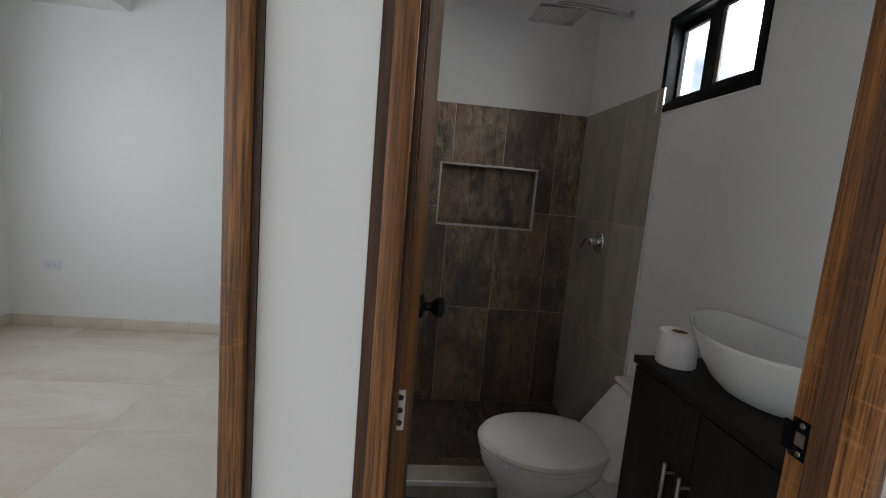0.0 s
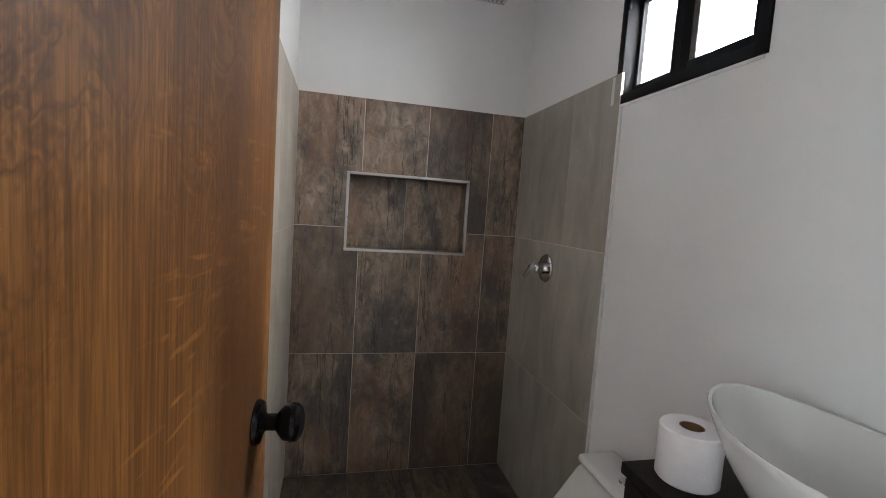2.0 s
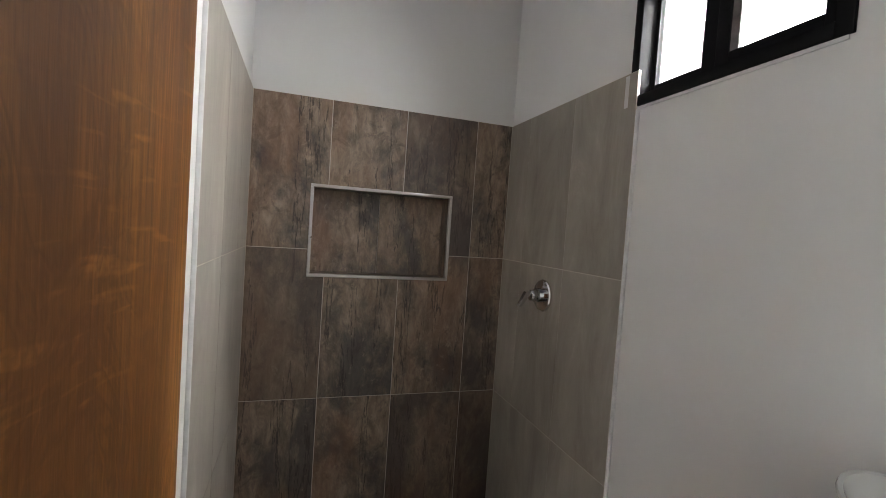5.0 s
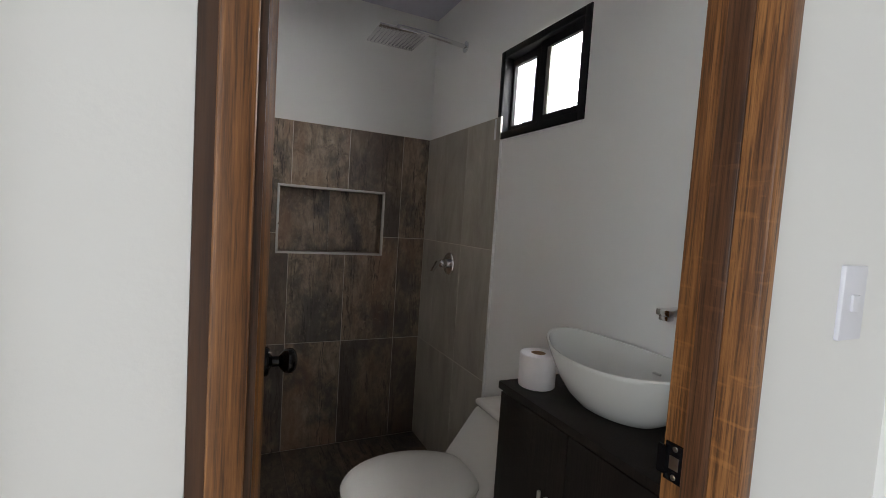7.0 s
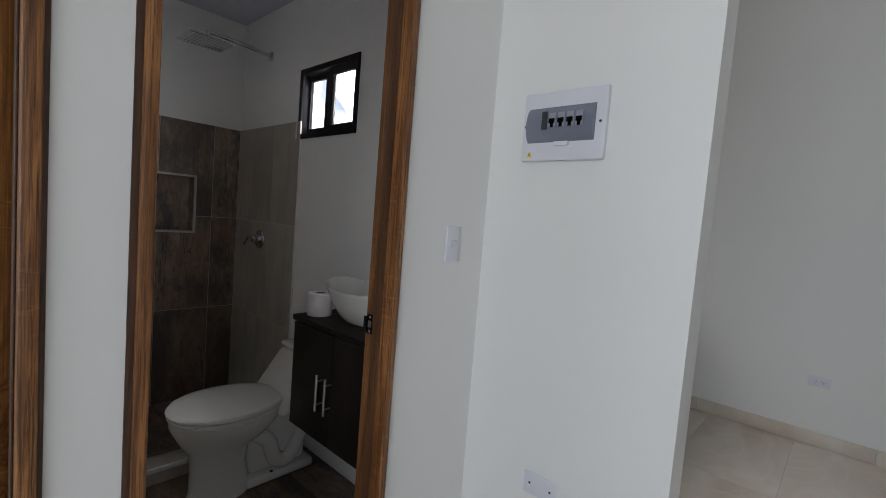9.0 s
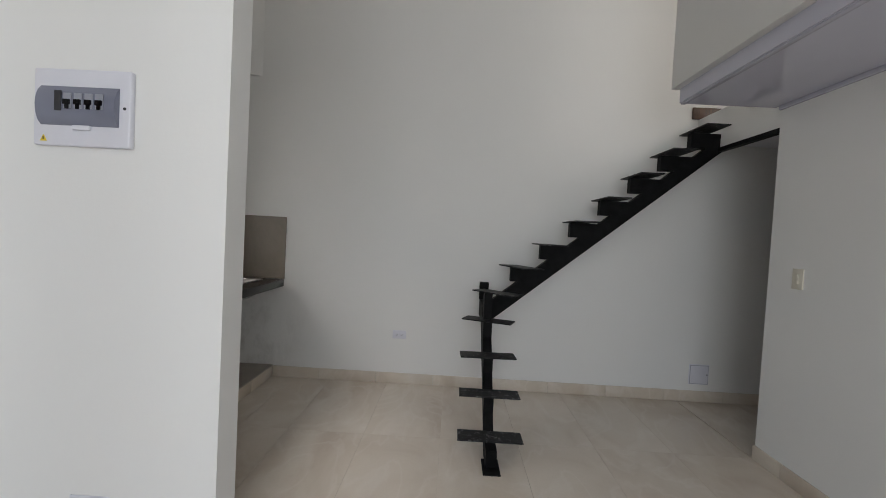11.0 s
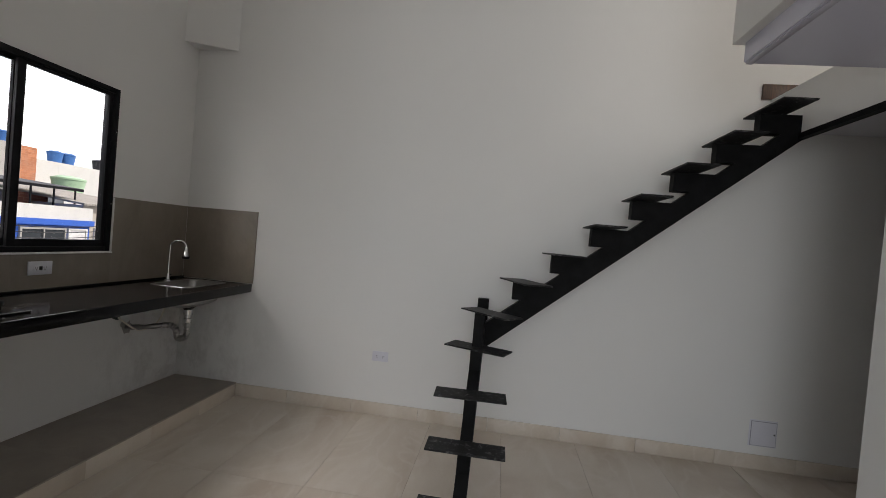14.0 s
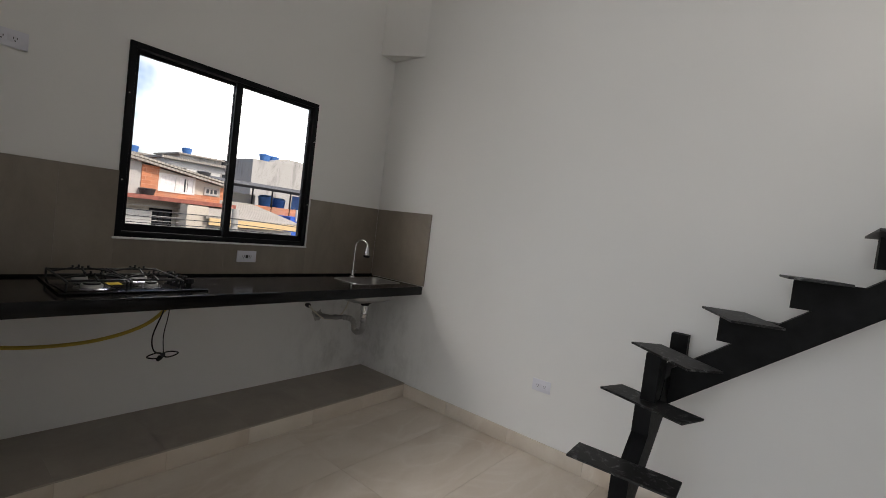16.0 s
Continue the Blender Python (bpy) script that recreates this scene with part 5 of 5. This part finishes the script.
def brickwork(name, base):
    m, t, b = nodes_of(name)
    br = t.nodes.new("ShaderNodeTexBrick")
    tc = t.nodes.new("ShaderNodeTexCoord")
    sep = t.nodes.new("ShaderNodeSeparateXYZ")
    com = t.nodes.new("ShaderNodeCombineXYZ")
    add = t.nodes.new("ShaderNodeMath")
    t.links.new(tc.outputs["Object"], sep.inputs[0])
    t.links.new(sep.outputs[0], add.inputs[0])
    t.links.new(sep.outputs[1], add.inputs[1])
    t.links.new(add.outputs[0], com.inputs[0])
    t.links.new(sep.outputs[2], com.inputs[1])
    t.links.new(com.outputs[0], br.inputs["Vector"])
    br.inputs["Scale"].default_value = 1.0
    br.inputs["Brick Width"].default_value, br.inputs["Row Height"].default_value, br.inputs["Mortar Size"].default_value = 0.30, 0.12, 0.007
    br.inputs["Color1"].default_value = (*base, 1)
    br.inputs["Color2"].default_value = (base[0] * 0.75, base[1] * 0.7, base[2] * 0.7, 1)
    br.inputs["Mortar"].default_value = (0.46, 0.23, 0.14, 1)
    c = mix_of(t, ramp_of(t, noise_of(t, coords(t, (1, 1, 0.5)), 1.2, 5), [(0.5, (0, 0, 0)), (0.75, (0.5, 0.5, 0.5))]), br.outputs["Color"], (0.25, 0.18, 0.14))
    t.links.new(c, b.inputs["Base Color"])
    b.inputs["Roughness"].default_value = 0.9
    bump_of(t, b, br.outputs["Fac"], 0.5, 0.01)
    return m


def sheet_roof(name, color):
    m, t, b = nodes_of(name)
    w = t.nodes.new("ShaderNodeTexWave")
    w.wave_type, w.bands_direction = "BANDS", "X"
    w.inputs["Scale"].default_value = 2.6
    t.links.new(coords(t), w.inputs["Vector"])
    c = mix_of(t, noise_of(t, coords(t), 1.5, 6, 0.7), color, tuple(x * 0.5 for x in color))
    t.links.new(c, b.inputs["Base Color"])
    b.inputs["Roughness"].default_value = 0.75
    bump_of(t, b, w.outputs["Fac"], 0.8, 0.03)
    return m


PL_GREY = stained_plaster("stained_grey_render", (0.40, 0.385, 0.36), (0.07, 0.065, 0.06), 0.95)
PL_WHITE = stained_plaster("weathered_white_render", (0.62, 0.61, 0.58), (0.28, 0.27, 0.25), 0.35)
PL_CREAM = stained_plaster("cream_render", (0.47, 0.42, 0.35), (0.20, 0.17, 0.14), 0.6)
PL_BLUE = stained_plaster("blue_paint", (0.03, 0.11, 0.48), (0.02, 0.07, 0.28), 0.25)
PL_YELLOW = stained_plaster("ochre_paint", (0.58, 0.42, 0.22), (0.4, 0.28, 0.14), 0.25)
BRICK_O = brickwork("orange_brick", (0.50, 0.20, 0.10))
BRICK_R = brickwork("red_brick", (0.36, 0.13, 0.07))
ROOF_G = sheet_roof("old_fibre_cement", (0.36, 0.33, 0.29))
ROOF_Z = sheet_roof("zinc_sheet", (0.42, 0.42, 0.42))
ROOF_D = sheet_roof("dark_sheet", (0.09, 0.09, 0.095))
DARKGLASS = plain("dark_window_glass", (0.03, 0.035, 0.04), 0.1)
CURTAIN = plain("pale_curtain", (0.62, 0.61, 0.60), 0.9, 0, 0.12, 14)
TANK_B = plain("blue_tank_plastic", (0.035, 0.13, 0.36), 0.5, 0, 0.15)
TANK_K = plain("black_tank_plastic", (0.02, 0.02, 0.022), 0.5)
TANK_G = plain("green_tank_plastic", (0.36, 0.52, 0.34), 0.5)
RUST = plain("red_oxide_eave", (0.22, 0.07, 0.05), 0.8, 0, 0.3)
ASPHALT = plain("asphalt", (0.05, 0.05, 0.05), 0.9, 0, 0.2, 3, 0.3, 30)
CONC = plain("concrete", (0.32, 0.31, 0.29), 0.85, 0, 0.2, 6, 0.3, 40)
LEAF = plain("leaves", (0.06, 0.11, 0.035), 0.7, 0, 0.4, 2)

bm = bmesh.new()
box(bm, (-250, -250, GROUND_Z - 0.5), (300, 400, GROUND_Z))
tagged(new("ground", mesh_of("ground", bm, ASPHALT)), "grey asphalt street level below", "ground", kind="structure")
solid("wall_storey_below", [((-2.8, -4.8, GROUND_Z), (4.16, 3.75, -0.2))], PL_WHITE, "rendered storey below the flat", "wall")


def house(name, label, x0, x1, y0, y1, top, wall_mat, group="houses across the street"):
    h = thing(name, ((x0 + x1) / 2, (y0 + y1) / 2, GROUND_Z), label, "house", group)
    boxpart("wall", (x0, y0, GROUND_Z), (x1, y1, top), wall_mat, h)
    return h


def opening(h, x0, x1, z0, z1, y, frame_mat, glass=None, bars=0):
    """A window let 4 cm proud of a facade that looks to -y, with frame, glass and mullions."""
    w = boxpart("window", (x0, y - 0.03, z0), (x1, y + 0.02, z1), glass or DARKGLASS, h)
    t = 0.06
    for a, b in (((x0 - t, y - 0.06, z0 - t), (x0, y + 0.02, z1 + t)), ((x1, y - 0.06, z0 - t), (x1 + t, y + 0.02, z1 + t)),
                 ((x0, y - 0.06, z0 - t), (x1, y + 0.02, z0)), ((x0, y - 0.06, z1), (x1, y + 0.02, z1 + t))):
        boxpart("frame", a, b, frame_mat, w)
    for k in range(bars):
        x = x0 + (x1 - x0) * (k + 1) / (bars + 1)
        boxpart("mullion", (x - 0.02, y - 0.06, z0), (x + 0.02, y - 0.03, z1), frame_mat, w)
    return w


def slope(h, name, x0, x1, y0, z0, y1, z1, thick, material):
    bm = bmesh.new()
    prism(bm, [(y0, z0), (y1, z1), (y1, z1 + thick), (y0, z0 + thick)], 0, x0, x1)
    return part(name, bm, material, h)


def tank(x, y, z, r, hgt, material, label):
    t = thing("water_tank", (x, y, z), label, "water tank", "roof water tanks")
    bm = bmesh.new()
    lathe(bm, [(0.0, 0.0), (r * 0.8, 0.0), (r, hgt * 0.8), (r * 1.04, hgt * 0.82), (r * 1.04, hgt * 0.9), (r * 0.6, hgt), (0.0, hgt)], Matrix.Translation((x, y, z)), 18)
    part("barrel", bm, material, t, smooth=True)


# low house with an ochre eave
h = house("low_house", "low white house with a fibre-cement roof and an ochre eave", 7.35, 10.2, 12.1, 15.2, 0.55, PL_WHITE)
slope(h, "roof", 7.2, 10.35, 11.75, 0.78, 15.2, 1.30, 0.06, ROOF_G)
boxpart("eave", (7.3, 11.72, 0.60), (10.25, 11.80, 0.80), PL_YELLOW, h, "ochre painted eave board")
boxpart("side_wall", (6.75, 11.9, GROUND_Z), (7.33, 12.4, 1.10), PL_CREAM, h)
for x in (7.7, 8.5, 9.35):
    opening(h, x, x + 0.6, -0.55, 0.42, 12.1, PL_WHITE, None, 2)

# house at the left with curtained windows and a red eave
h = thing("brick_house", (6.0, 16.5, GROUND_Z), "two-storey grey and brick house with curtained windows", "house", "houses across the street")
bm = bmesh.new()
prism(bm, [(3.4, GROUND_Z), (8.55, GROUND_Z), (8.55, 1.80), (3.4, 2.62)], 1, 14.0, 19.0)
part("wall", bm, PL_CREAM, h)
bm = bmesh.new()
prism(bm, [(3.2, 2.68), (8.85, 1.78), (8.85, 1.84), (3.2, 2.76)], 1, 13.75, 14.6)
part("eave_sheet", bm, ROOF_G, h)
bm = bmesh.new()
prism(bm, [(3.2, 2.86), (8.95, 1.96), (8.95, 2.02), (3.2, 2.93)], 1, 14.6, 19.2)
part("roof", bm, ROOF_G, h, "weathered fibre-cement roof")
boxpart("render_panel", (5.55, 13.97, 1.24), (6.20, 14.0, 2.22), PL_GREY, h, "bare grey render")
boxpart("brick_panel", (6.20, 13.94, 1.24), (6.66, 14.0, 2.13), BRICK_O, h)
boxpart("brick_panel", (6.66, 13.96, 1.24), (8.55, 14.0, 1.44), BRICK_O, h)
opening(h, 6.72, 7.14, 1.46, 1.90, 14.0, PL_WHITE, CURTAIN, 0)
opening(h, 7.26, 7.66, 1.46, 1.90, 14.0, PL_WHITE, CURTAIN, 1)
boxpart("open_gap", (7.40, 13.955, 1.46), (7.50, 13.97, 1.88), DARKGLASS, h)
opening(h, 8.08, 8.42, 1.52, 1.66, 14.0, CONC, DARKGLASS, 2)
opening(h, 4.2, 5.2, 1.42, 1.90, 14.0, PL_WHITE, DARKGLASS, 1)
boxpart("balcony_slab", (3.2, 13.2, 1.12), (8.75, 14.0, 1.24), RUST, h, "rusty red eave")
boxpart("porch_wall", (3.3, 13.6, GROUND_Z), (6.45, 14.0, 0.78), PL_WHITE, h)
boxpart("pillar", (7.15, 13.4, GROUND_Z), (7.42, 13.7, 1.12), PL_CREAM, h)
opening(h, 6.55, 7.05, -0.5, 0.80, 13.98, ALU_K, DARKGLASS, 2)
opening(h, 7.6, 8.4, -0.5, 0.85, 13.98, ALU_K, DARKGLASS, 3)
for k in range(7):
    boxpart("grille_bar", (5.2, 13.38, 0.08 + k * 0.14), (8.6, 13.40, 0.10 + k * 0.14), CONC, h)
tank(6.35, 13.85, 1.245, 0.22, 0.20, TANK_K, "low black basin on the eave")

# brick stair tower, terrace with a sheet roof on posts
tank(8.9, 16.2, 2.02, 0.22, 0.34, TANK_K, "black water tank on the brick house roof")
h = house("brick_tower", "orange brick stair tower", 8.80, 9.60, 15.3, 17.5, 1.90, BRICK_O)
h = house("terrace_house", "house with a brick parapet and a covered roof terrace", 9.5, 11.3, 15.2, 20.0, 1.05, PL_CREAM)
boxpart("parapet", (9.5, 15.2, 1.05), (13.3, 15.32, 1.34), BRICK_O, h, "orange brick parapet")
t = thing("terrace_roof", (12.6, 17.0, 1.1), "dark sheet roof on thin black posts over a terrace", "roof")
slope(t, "sheet", 9.2, 16.3, 15.1, 2.02, 18.4, 2.30, 0.05, ROOF_D)
boxpart("edge_beam", (9.2, 15.08, 1.96), (16.3, 15.16, 2.05), ALU_K, t)
for k in range(9):
    x = 9.5 + k * 0.82
    boxpart("post", (x, 15.2, 1.0), (x + 0.045, 15.245, 1.97), ALU_K, t)
for k, (x, w, m_) in enumerate(((10.2, 1.0, PL_WHITE), (15.0, 1.25, BRICK_R))):
    b_ = house("terrace_store", "small store built on the roof terrace", x, x + w, 16.6, 18.2, 1.75, m_)
tank(11.35, 16.0, 1.05, 0.30, 0.75, TANK_B, "blue plastic water tank on the terrace")
tank(12.05, 16.2, 1.05, 0.28, 0.70, TANK_B, "blue plastic water tank on the terrace")
for k, (x, w_, h_, m_) in enumerate(((12.5, 0.42, 0.62, TANK_B), (12.95, 0.30, 0.55, TANK_K), (13.35, 0.26, 0.70, CURTAIN))):
    ld = thing("hung_laundry", (x, 15.9, 1.9 - h_), "cloth hung to dry under the terrace roof", "laundry", "drying laundry")
    bm = bmesh.new()
    prism(bm, [(x, 1.92), (x + w_, 1.92), (x + w_ * 1.05, 1.92 - h_), (x + w_ * 0.6, 1.95 - h_), (x + w_ * 0.5, 1.90 - h_ * 0.8), (x - w_ * 0.05, 1.92 - h_)], 1, 15.88, 15.91)
    part("cloth", bm, m_, ld)
tank(13.9, 16.2, 1.05, 0.42, 0.72, TANK_K, "dark round water tank on the terrace")

# blue and white house
h = house("blue_house", "blue and white house with white-framed windows", 11.32, 15.6, 14.0, 20.0, 1.05, PL_BLUE)
boxpart("white_band", (11.52, 13.90, 0.88), (15.6, 14.0, 1.34), PL_WHITE, h, "white rendered parapet band")
boxpart("blue_band", (11.32, 13.86, 0.68), (15.66, 14.0, 0.88), PL_BLUE, h)
opening(h, 11.92, 12.22, -0.6, 0.55, 13.98, PL_WHITE, PL_BLUE, 0)
opening(h, 12.34, 12.64, -0.6, 0.55, 13.98, PL_WHITE, PL_BLUE, 0)
opening(h, 13.2, 14.6, -0.6, 0.52, 13.98, CONC, DARKGLASS, 1)
opening(h, 14.8, 15.4, -0.6, 0.52, 13.98, PL_WHITE, CURTAIN, 0)
# cream wall and sign
h = house("cream_house", "cream rendered house with a white and green sign", 15.65, 19.5, 14.4, 21.0, 1.45, PL_CREAM)
slope(h, "roof", 15.5, 19.8, 14.2, 1.45, 21.0, 2.2, 0.07, ROOF_G)
s_ = boxpart("sign_board", (16.15, 14.32, -0.4), (16.95, 14.40, 0.62), PL_WHITE, h, "white sign board with green marks")
for k, (a, b) in enumerate(((16.22, 16.38), (16.5, 16.78))):
    for z in (0.05, 0.25, 0.43):
        boxpart("green_mark", (a, 14.31, z), (b, 14.32, z + 0.12), TANK_G, s_)

# large grey building
h = house("grey_building", "large windowless grey rendered building with dark streaks", 14.8, 21.1, 24.0, 26.6, 4.05, PL_GREY)
bm = bmesh.new()
prism(bm, [(16.0, 4.04), (21.1, 4.04), (21.1, 4.40), (18.8, 4.36), (17.0, 4.42), (16.2, 4.2)], 1, 24.0, 26.5)
part("gable", bm, PL_GREY, h)
boxpart("pilaster", (18.75, 23.9, GROUND_Z), (19.0, 24.0, 4.35), PL_WHITE, h)
boxpart("corner_bricks", (21.1, 24.0, GROUND_Z), (21.9, 26.6, 4.35), BRICK_O, h)
house("white_building", "long white rendered building with roof tanks", 22.0, 34.0, 25.0, 36.0, 3.9, PL_WHITE)
for x, m_, lab in ((24.6, TANK_B, "blue water tank on a roof"), (25.4, TANK_B, "blue water tank on a roof"), (27.6, TANK_K, "black water tank on a roof"), (28.6, TANK_K, "black water tank on a roof")):
    tank(x, 26.0, 3.9, 0.40, 0.75, m_, lab)
tank(20.6, 24.6, 4.38, 0.38, 0.60, TANK_B, "blue water tank on a roof")
tank(15.95, 24.8, 4.03, 0.34, 0.5, TANK_B, "blue water tank on a roof")
tank(16.5, 24.8, 4.05, 0.34, 0.45, TANK_B, "blue water tank on a roof")
house("back_store", "low rendered store behind the terrace", 21.4, 23.4, 21.6, 23.6, 1.9, PL_WHITE)
tank(22.3, 22.4, 1.9, 0.75, 1.1, TANK_G, "pale green water tank behind the terrace")

# houses farther off
random.seed(5)
for x0, x1, y, top, m_ in ((6.0, 10.5, 30.0, 2.85, BRICK_O), (12.2, 17.7, 30.0, 3.60, PL_WHITE), (5.0, 9.0, 48.0, 4.5, BRICK_R), (9.2, 13.5, 46.0, 4.4, BRICK_O), (13.6, 18.2, 47.0, 4.75, BRICK_O), (18.6, 22.5, 45.0, 5.3, PL_GREY), (22.6, 26.5, 46.0, 4.9, BRICK_R), (26.6, 34.0, 50.0, 4.6, PL_WHITE), (35.0, 44.0, 52.0, 5.2, BRICK_O), (2.0, 5.5, 34.0, 3.4, PL_CREAM)):
    h = house("far_house", "distant rendered or bare brick house with small windows", x0, x1, y, y + 6.0, top, m_, "far houses")
    boxpart("roof", (x0 - 0.2, y - 0.3, top), (x1 + 0.2, y + 6.2, top + 0.15), ROOF_G, h)
    n = int((x1 - x0) / 1.6)
    for k in range(n):
        a = x0 + 0.5 + k * 1.55
        opening(h, a, a + 0.8, top - 1.25, top - 0.45, y, CONC, DARKGLASS, 1)
    if random.random() < 0.7:
        tank((x0 + x1) / 2 + random.uniform(-1, 1), y + 1.5, top + 0.15, 0.45, 0.7, random.choice((TANK_B, TANK_K)), "water tank on a distant roof")

pole = thing("utility_pole", (7.5, 10.8, GROUND_Z), "concrete street pole with cable boxes", "utility pole")
bm = bmesh.new()
tube(bm, [(7.62, 10.9, GROUND_Z), (7.62, 10.9, 1.14)], lambda s: 0.11 - 0.02 * s, 10)
part("mast", bm, CONC, pole, smooth=True)
boxpart("cable_box", (7.80, 10.84, 0.28), (8.0, 10.96, 0.46), TANK_K, pole)
for k in range(5):
    w = thing("street_cable", (7.6, 10.7, 0.3 + k * 0.12), "black cable strung along the street", "cable", "street cables")
    bm = bmesh.new()
    z = 0.28 + k * 0.15
    tube(bm, smooth_path([(0.5, 10.6, z + 0.55), (4.0, 10.7, z + 0.05), (7.6, 10.8, z), (11.5, 10.7, z - 0.12), (15.0, 10.6, z + 0.2)], 8), 0.012, 6)
    part("strand", bm, TANK_K, w)

bush = thing("far_tree", (23.3, 40.0, GROUND_Z), "small green tree between far houses", "tree")
bm = bmesh.new()
tube(bm, [(23.3, 40.0, GROUND_Z), (23.3, 40.0, 2.9)], lambda s: 0.14 - 0.08 * s, 8)
part("trunk", bm, CONC, bush)
bm = bmesh.new()
for i in range(500):
    d = Vector((random.gauss(0, 0.55), random.gauss(0, 0.55), random.gauss(0, 0.5)))
    turned_box(bm, (0.16, 0.02, 0.12), Matrix.Translation(Vector((23.3, 40.0, 3.3)) + d) @ Euler((random.random() * 6, random.random() * 6, random.random() * 6)).to_matrix().to_4x4())
part("crown", bm, LEAF, bush)

# ---- tiles, piece by piece ----
def minus(rect, hole):
    """The rectangles that are left of rect once hole is cut out."""
    (a0, b0, a1, b1), (h0, k0, h1, k1) = rect, hole
    if h0 >= a1 or h1 <= a0 or k0 >= b1 or k1 <= b0:
        return [rect]
    out = []
    if h0 > a0:
        out.append((a0, b0, h0, b1))
    if h1 < a1:
        out.append((h1, b0, a1, b1))
    m0, m1 = max(a0, h0), min(a1, h1)
    if k0 > b0:
        out.append((m0, b0, m1, k0))
    if k1 < b1:
        out.append((m0, k1, m1, b1))
    return out


G = 0.0014
ROWS = [0.0, 0.600, 1.200, 1.791]
grout_back = solid("grout_shower_back", [((BATH_L, 2.6614, 0), (0.617, BACK, 1.791)), ((1.187, 2.6614, 0), (1.4630, BACK, 1.791)), ((0.617, 2.6614, 0), (1.187, BACK, 1.097)), ((0.617, 2.6614, 1.452), (1.187, BACK, 1.791))], GROUT_D, "brown grout between the dark shower tiles", "grout")
cols = [0.3855, 0.677, 0.979, 1.291, 1.4545]
for c0, c1 in zip(cols, cols[1:]):
    for r0, r1 in zip(ROWS, ROWS[1:]):
        bm = bmesh.new()
        for a0, b0, a1, b1 in minus((c0 + G, r0 + G, c1 - G, r1 - G), (0.610, 1.092, 1.194, 1.458)):
            box(bm, (a0, 2.660, b0), (a1, 2.6648, b1))
        part("wall_tile", bm, TILE_DARK, grout_back)
grout_right = solid("grout_shower_right", [((1.4556, 1.877, 0), (BATH_R, 2.6614, 1.791))], GROUT_D, "brown grout between the taupe shower tiles", "grout")
for c0, c1 in zip([1.877, 2.177, 2.486], [2.177, 2.486, 2.660]):
    for r0, r1 in zip(ROWS, ROWS[1:]):
        boxpart("wall_tile", (1.4545, c0 + G, r0 + G), (1.4588, c1 - G, r1 - G), TILE_TAUPE, grout_right)
grout_left = solid("grout_shower_left", [((BATH_L, 1.839, 0), (0.3844, 2.6614, 1.793))], GROUT_D, "brown grout between the taupe shower tiles", "grout")
for c0, c1 in zip([1.839, 2.138, 2.433], [2.138, 2.433, 2.660]):
    for r0, r1 in zip(ROWS, ROWS[1:]):
        boxpart("wall_tile", (0.3812, c0 + G, r0 + G), (0.3855, c1 - G, r1 - G), TILE_TAUPE, grout_left)

bm = bmesh.new()
box(bm, (-0.15 + G, -0.3 + G, -0.004), (0.15 - G, 0.3 - G, 0.0))
bt = mesh_of("bath_floor_tile", bm, TILE_BFLOOR)
for i in range(4):
    for j in range(4):
        cx, cy = 0.3855 + 0.15 + 0.298 * i - 0.006, 2.360 - 0.6 * j
        x0, x1 = max(cx - 0.15, BATH_L), min(cx + 0.15, BATH_R)
        y0, y1 = max(cy - 0.3, 0.634), min(cy + 0.3, BACK)
        if x1 - x0 < 0.01 or y1 - y0 < 0.01:
            continue
        full = x1 - x0 > 0.299 and y1 - y0 > 0.599
        if full:
            ob = new("floor_tile", bt)
            ob.location = (cx, cy, 0)
            ob.parent = bath_floor
        else:
            boxpart("floor_tile", (x0 + G, y0 + G, -0.004), (x1 - G, y1 - G, 0.0), TILE_BFLOOR, bath_floor)

bm = bmesh.new()
TX, TY = 1.0, 0.5
box(bm, (-TX / 2 + 0.0007, -TY / 2 + 0.0007, -0.009), (TX / 2 - 0.0007, TY / 2 - 0.0007, 0.0))
ft = mesh_of("cream_floor_tile", bm, TILE_FLOOR)


def lay(x0, y0, x1, y1, px, py):
    for i in range(int(math.floor((x0 - px) / TX)), int(math.ceil((x1 - px) / TX))):
        for j in range(int(math.floor((y0 - py) / TY)), int(math.ceil((y1 - py) / TY))):
            a0, a1 = max(x0, px + i * TX), min(x1, px + (i + 1) * TX)
            b0, b1 = max(y0, py + j * TY), min(y1, py + (j + 1) * TY)
            if a1 - a0 < 0.01 or b1 - b0 < 0.01:
                continue
            if a1 - a0 > TX - 0.001 and b1 - b0 > TY - 0.001:
                ob = new("floor_tile", ft)
                ob.location = ((a0 + a1) / 2, (b0 + b1) / 2, 0)
                ob.parent = floor
            else:
                boxpart("floor_tile", (a0 + 0.0007, b0 + 0.0007, -0.009), (a1 - 0.0007, b1 - 0.0007, 0.0), TILE_FLOOR, floor)


lay(-2.68, SIDE, 4.037, DOORWALL, 0.037, -0.30)
lay(1.562, DOORWALL, 4.037, 0.722, 0.037, -0.30)
lay(2.2, -4.68, 4.037, SIDE, 0.037, -0.30)
lay(-2.5, 0.627, 0.262, 3.62, 0.037, -0.30)
lay(-0.578, DOORWALL, 0.261, 0.627, 0.037, -0.30)
lay(0.377, DOORWALL, 1.058, 0.632, 0.037, -0.30)
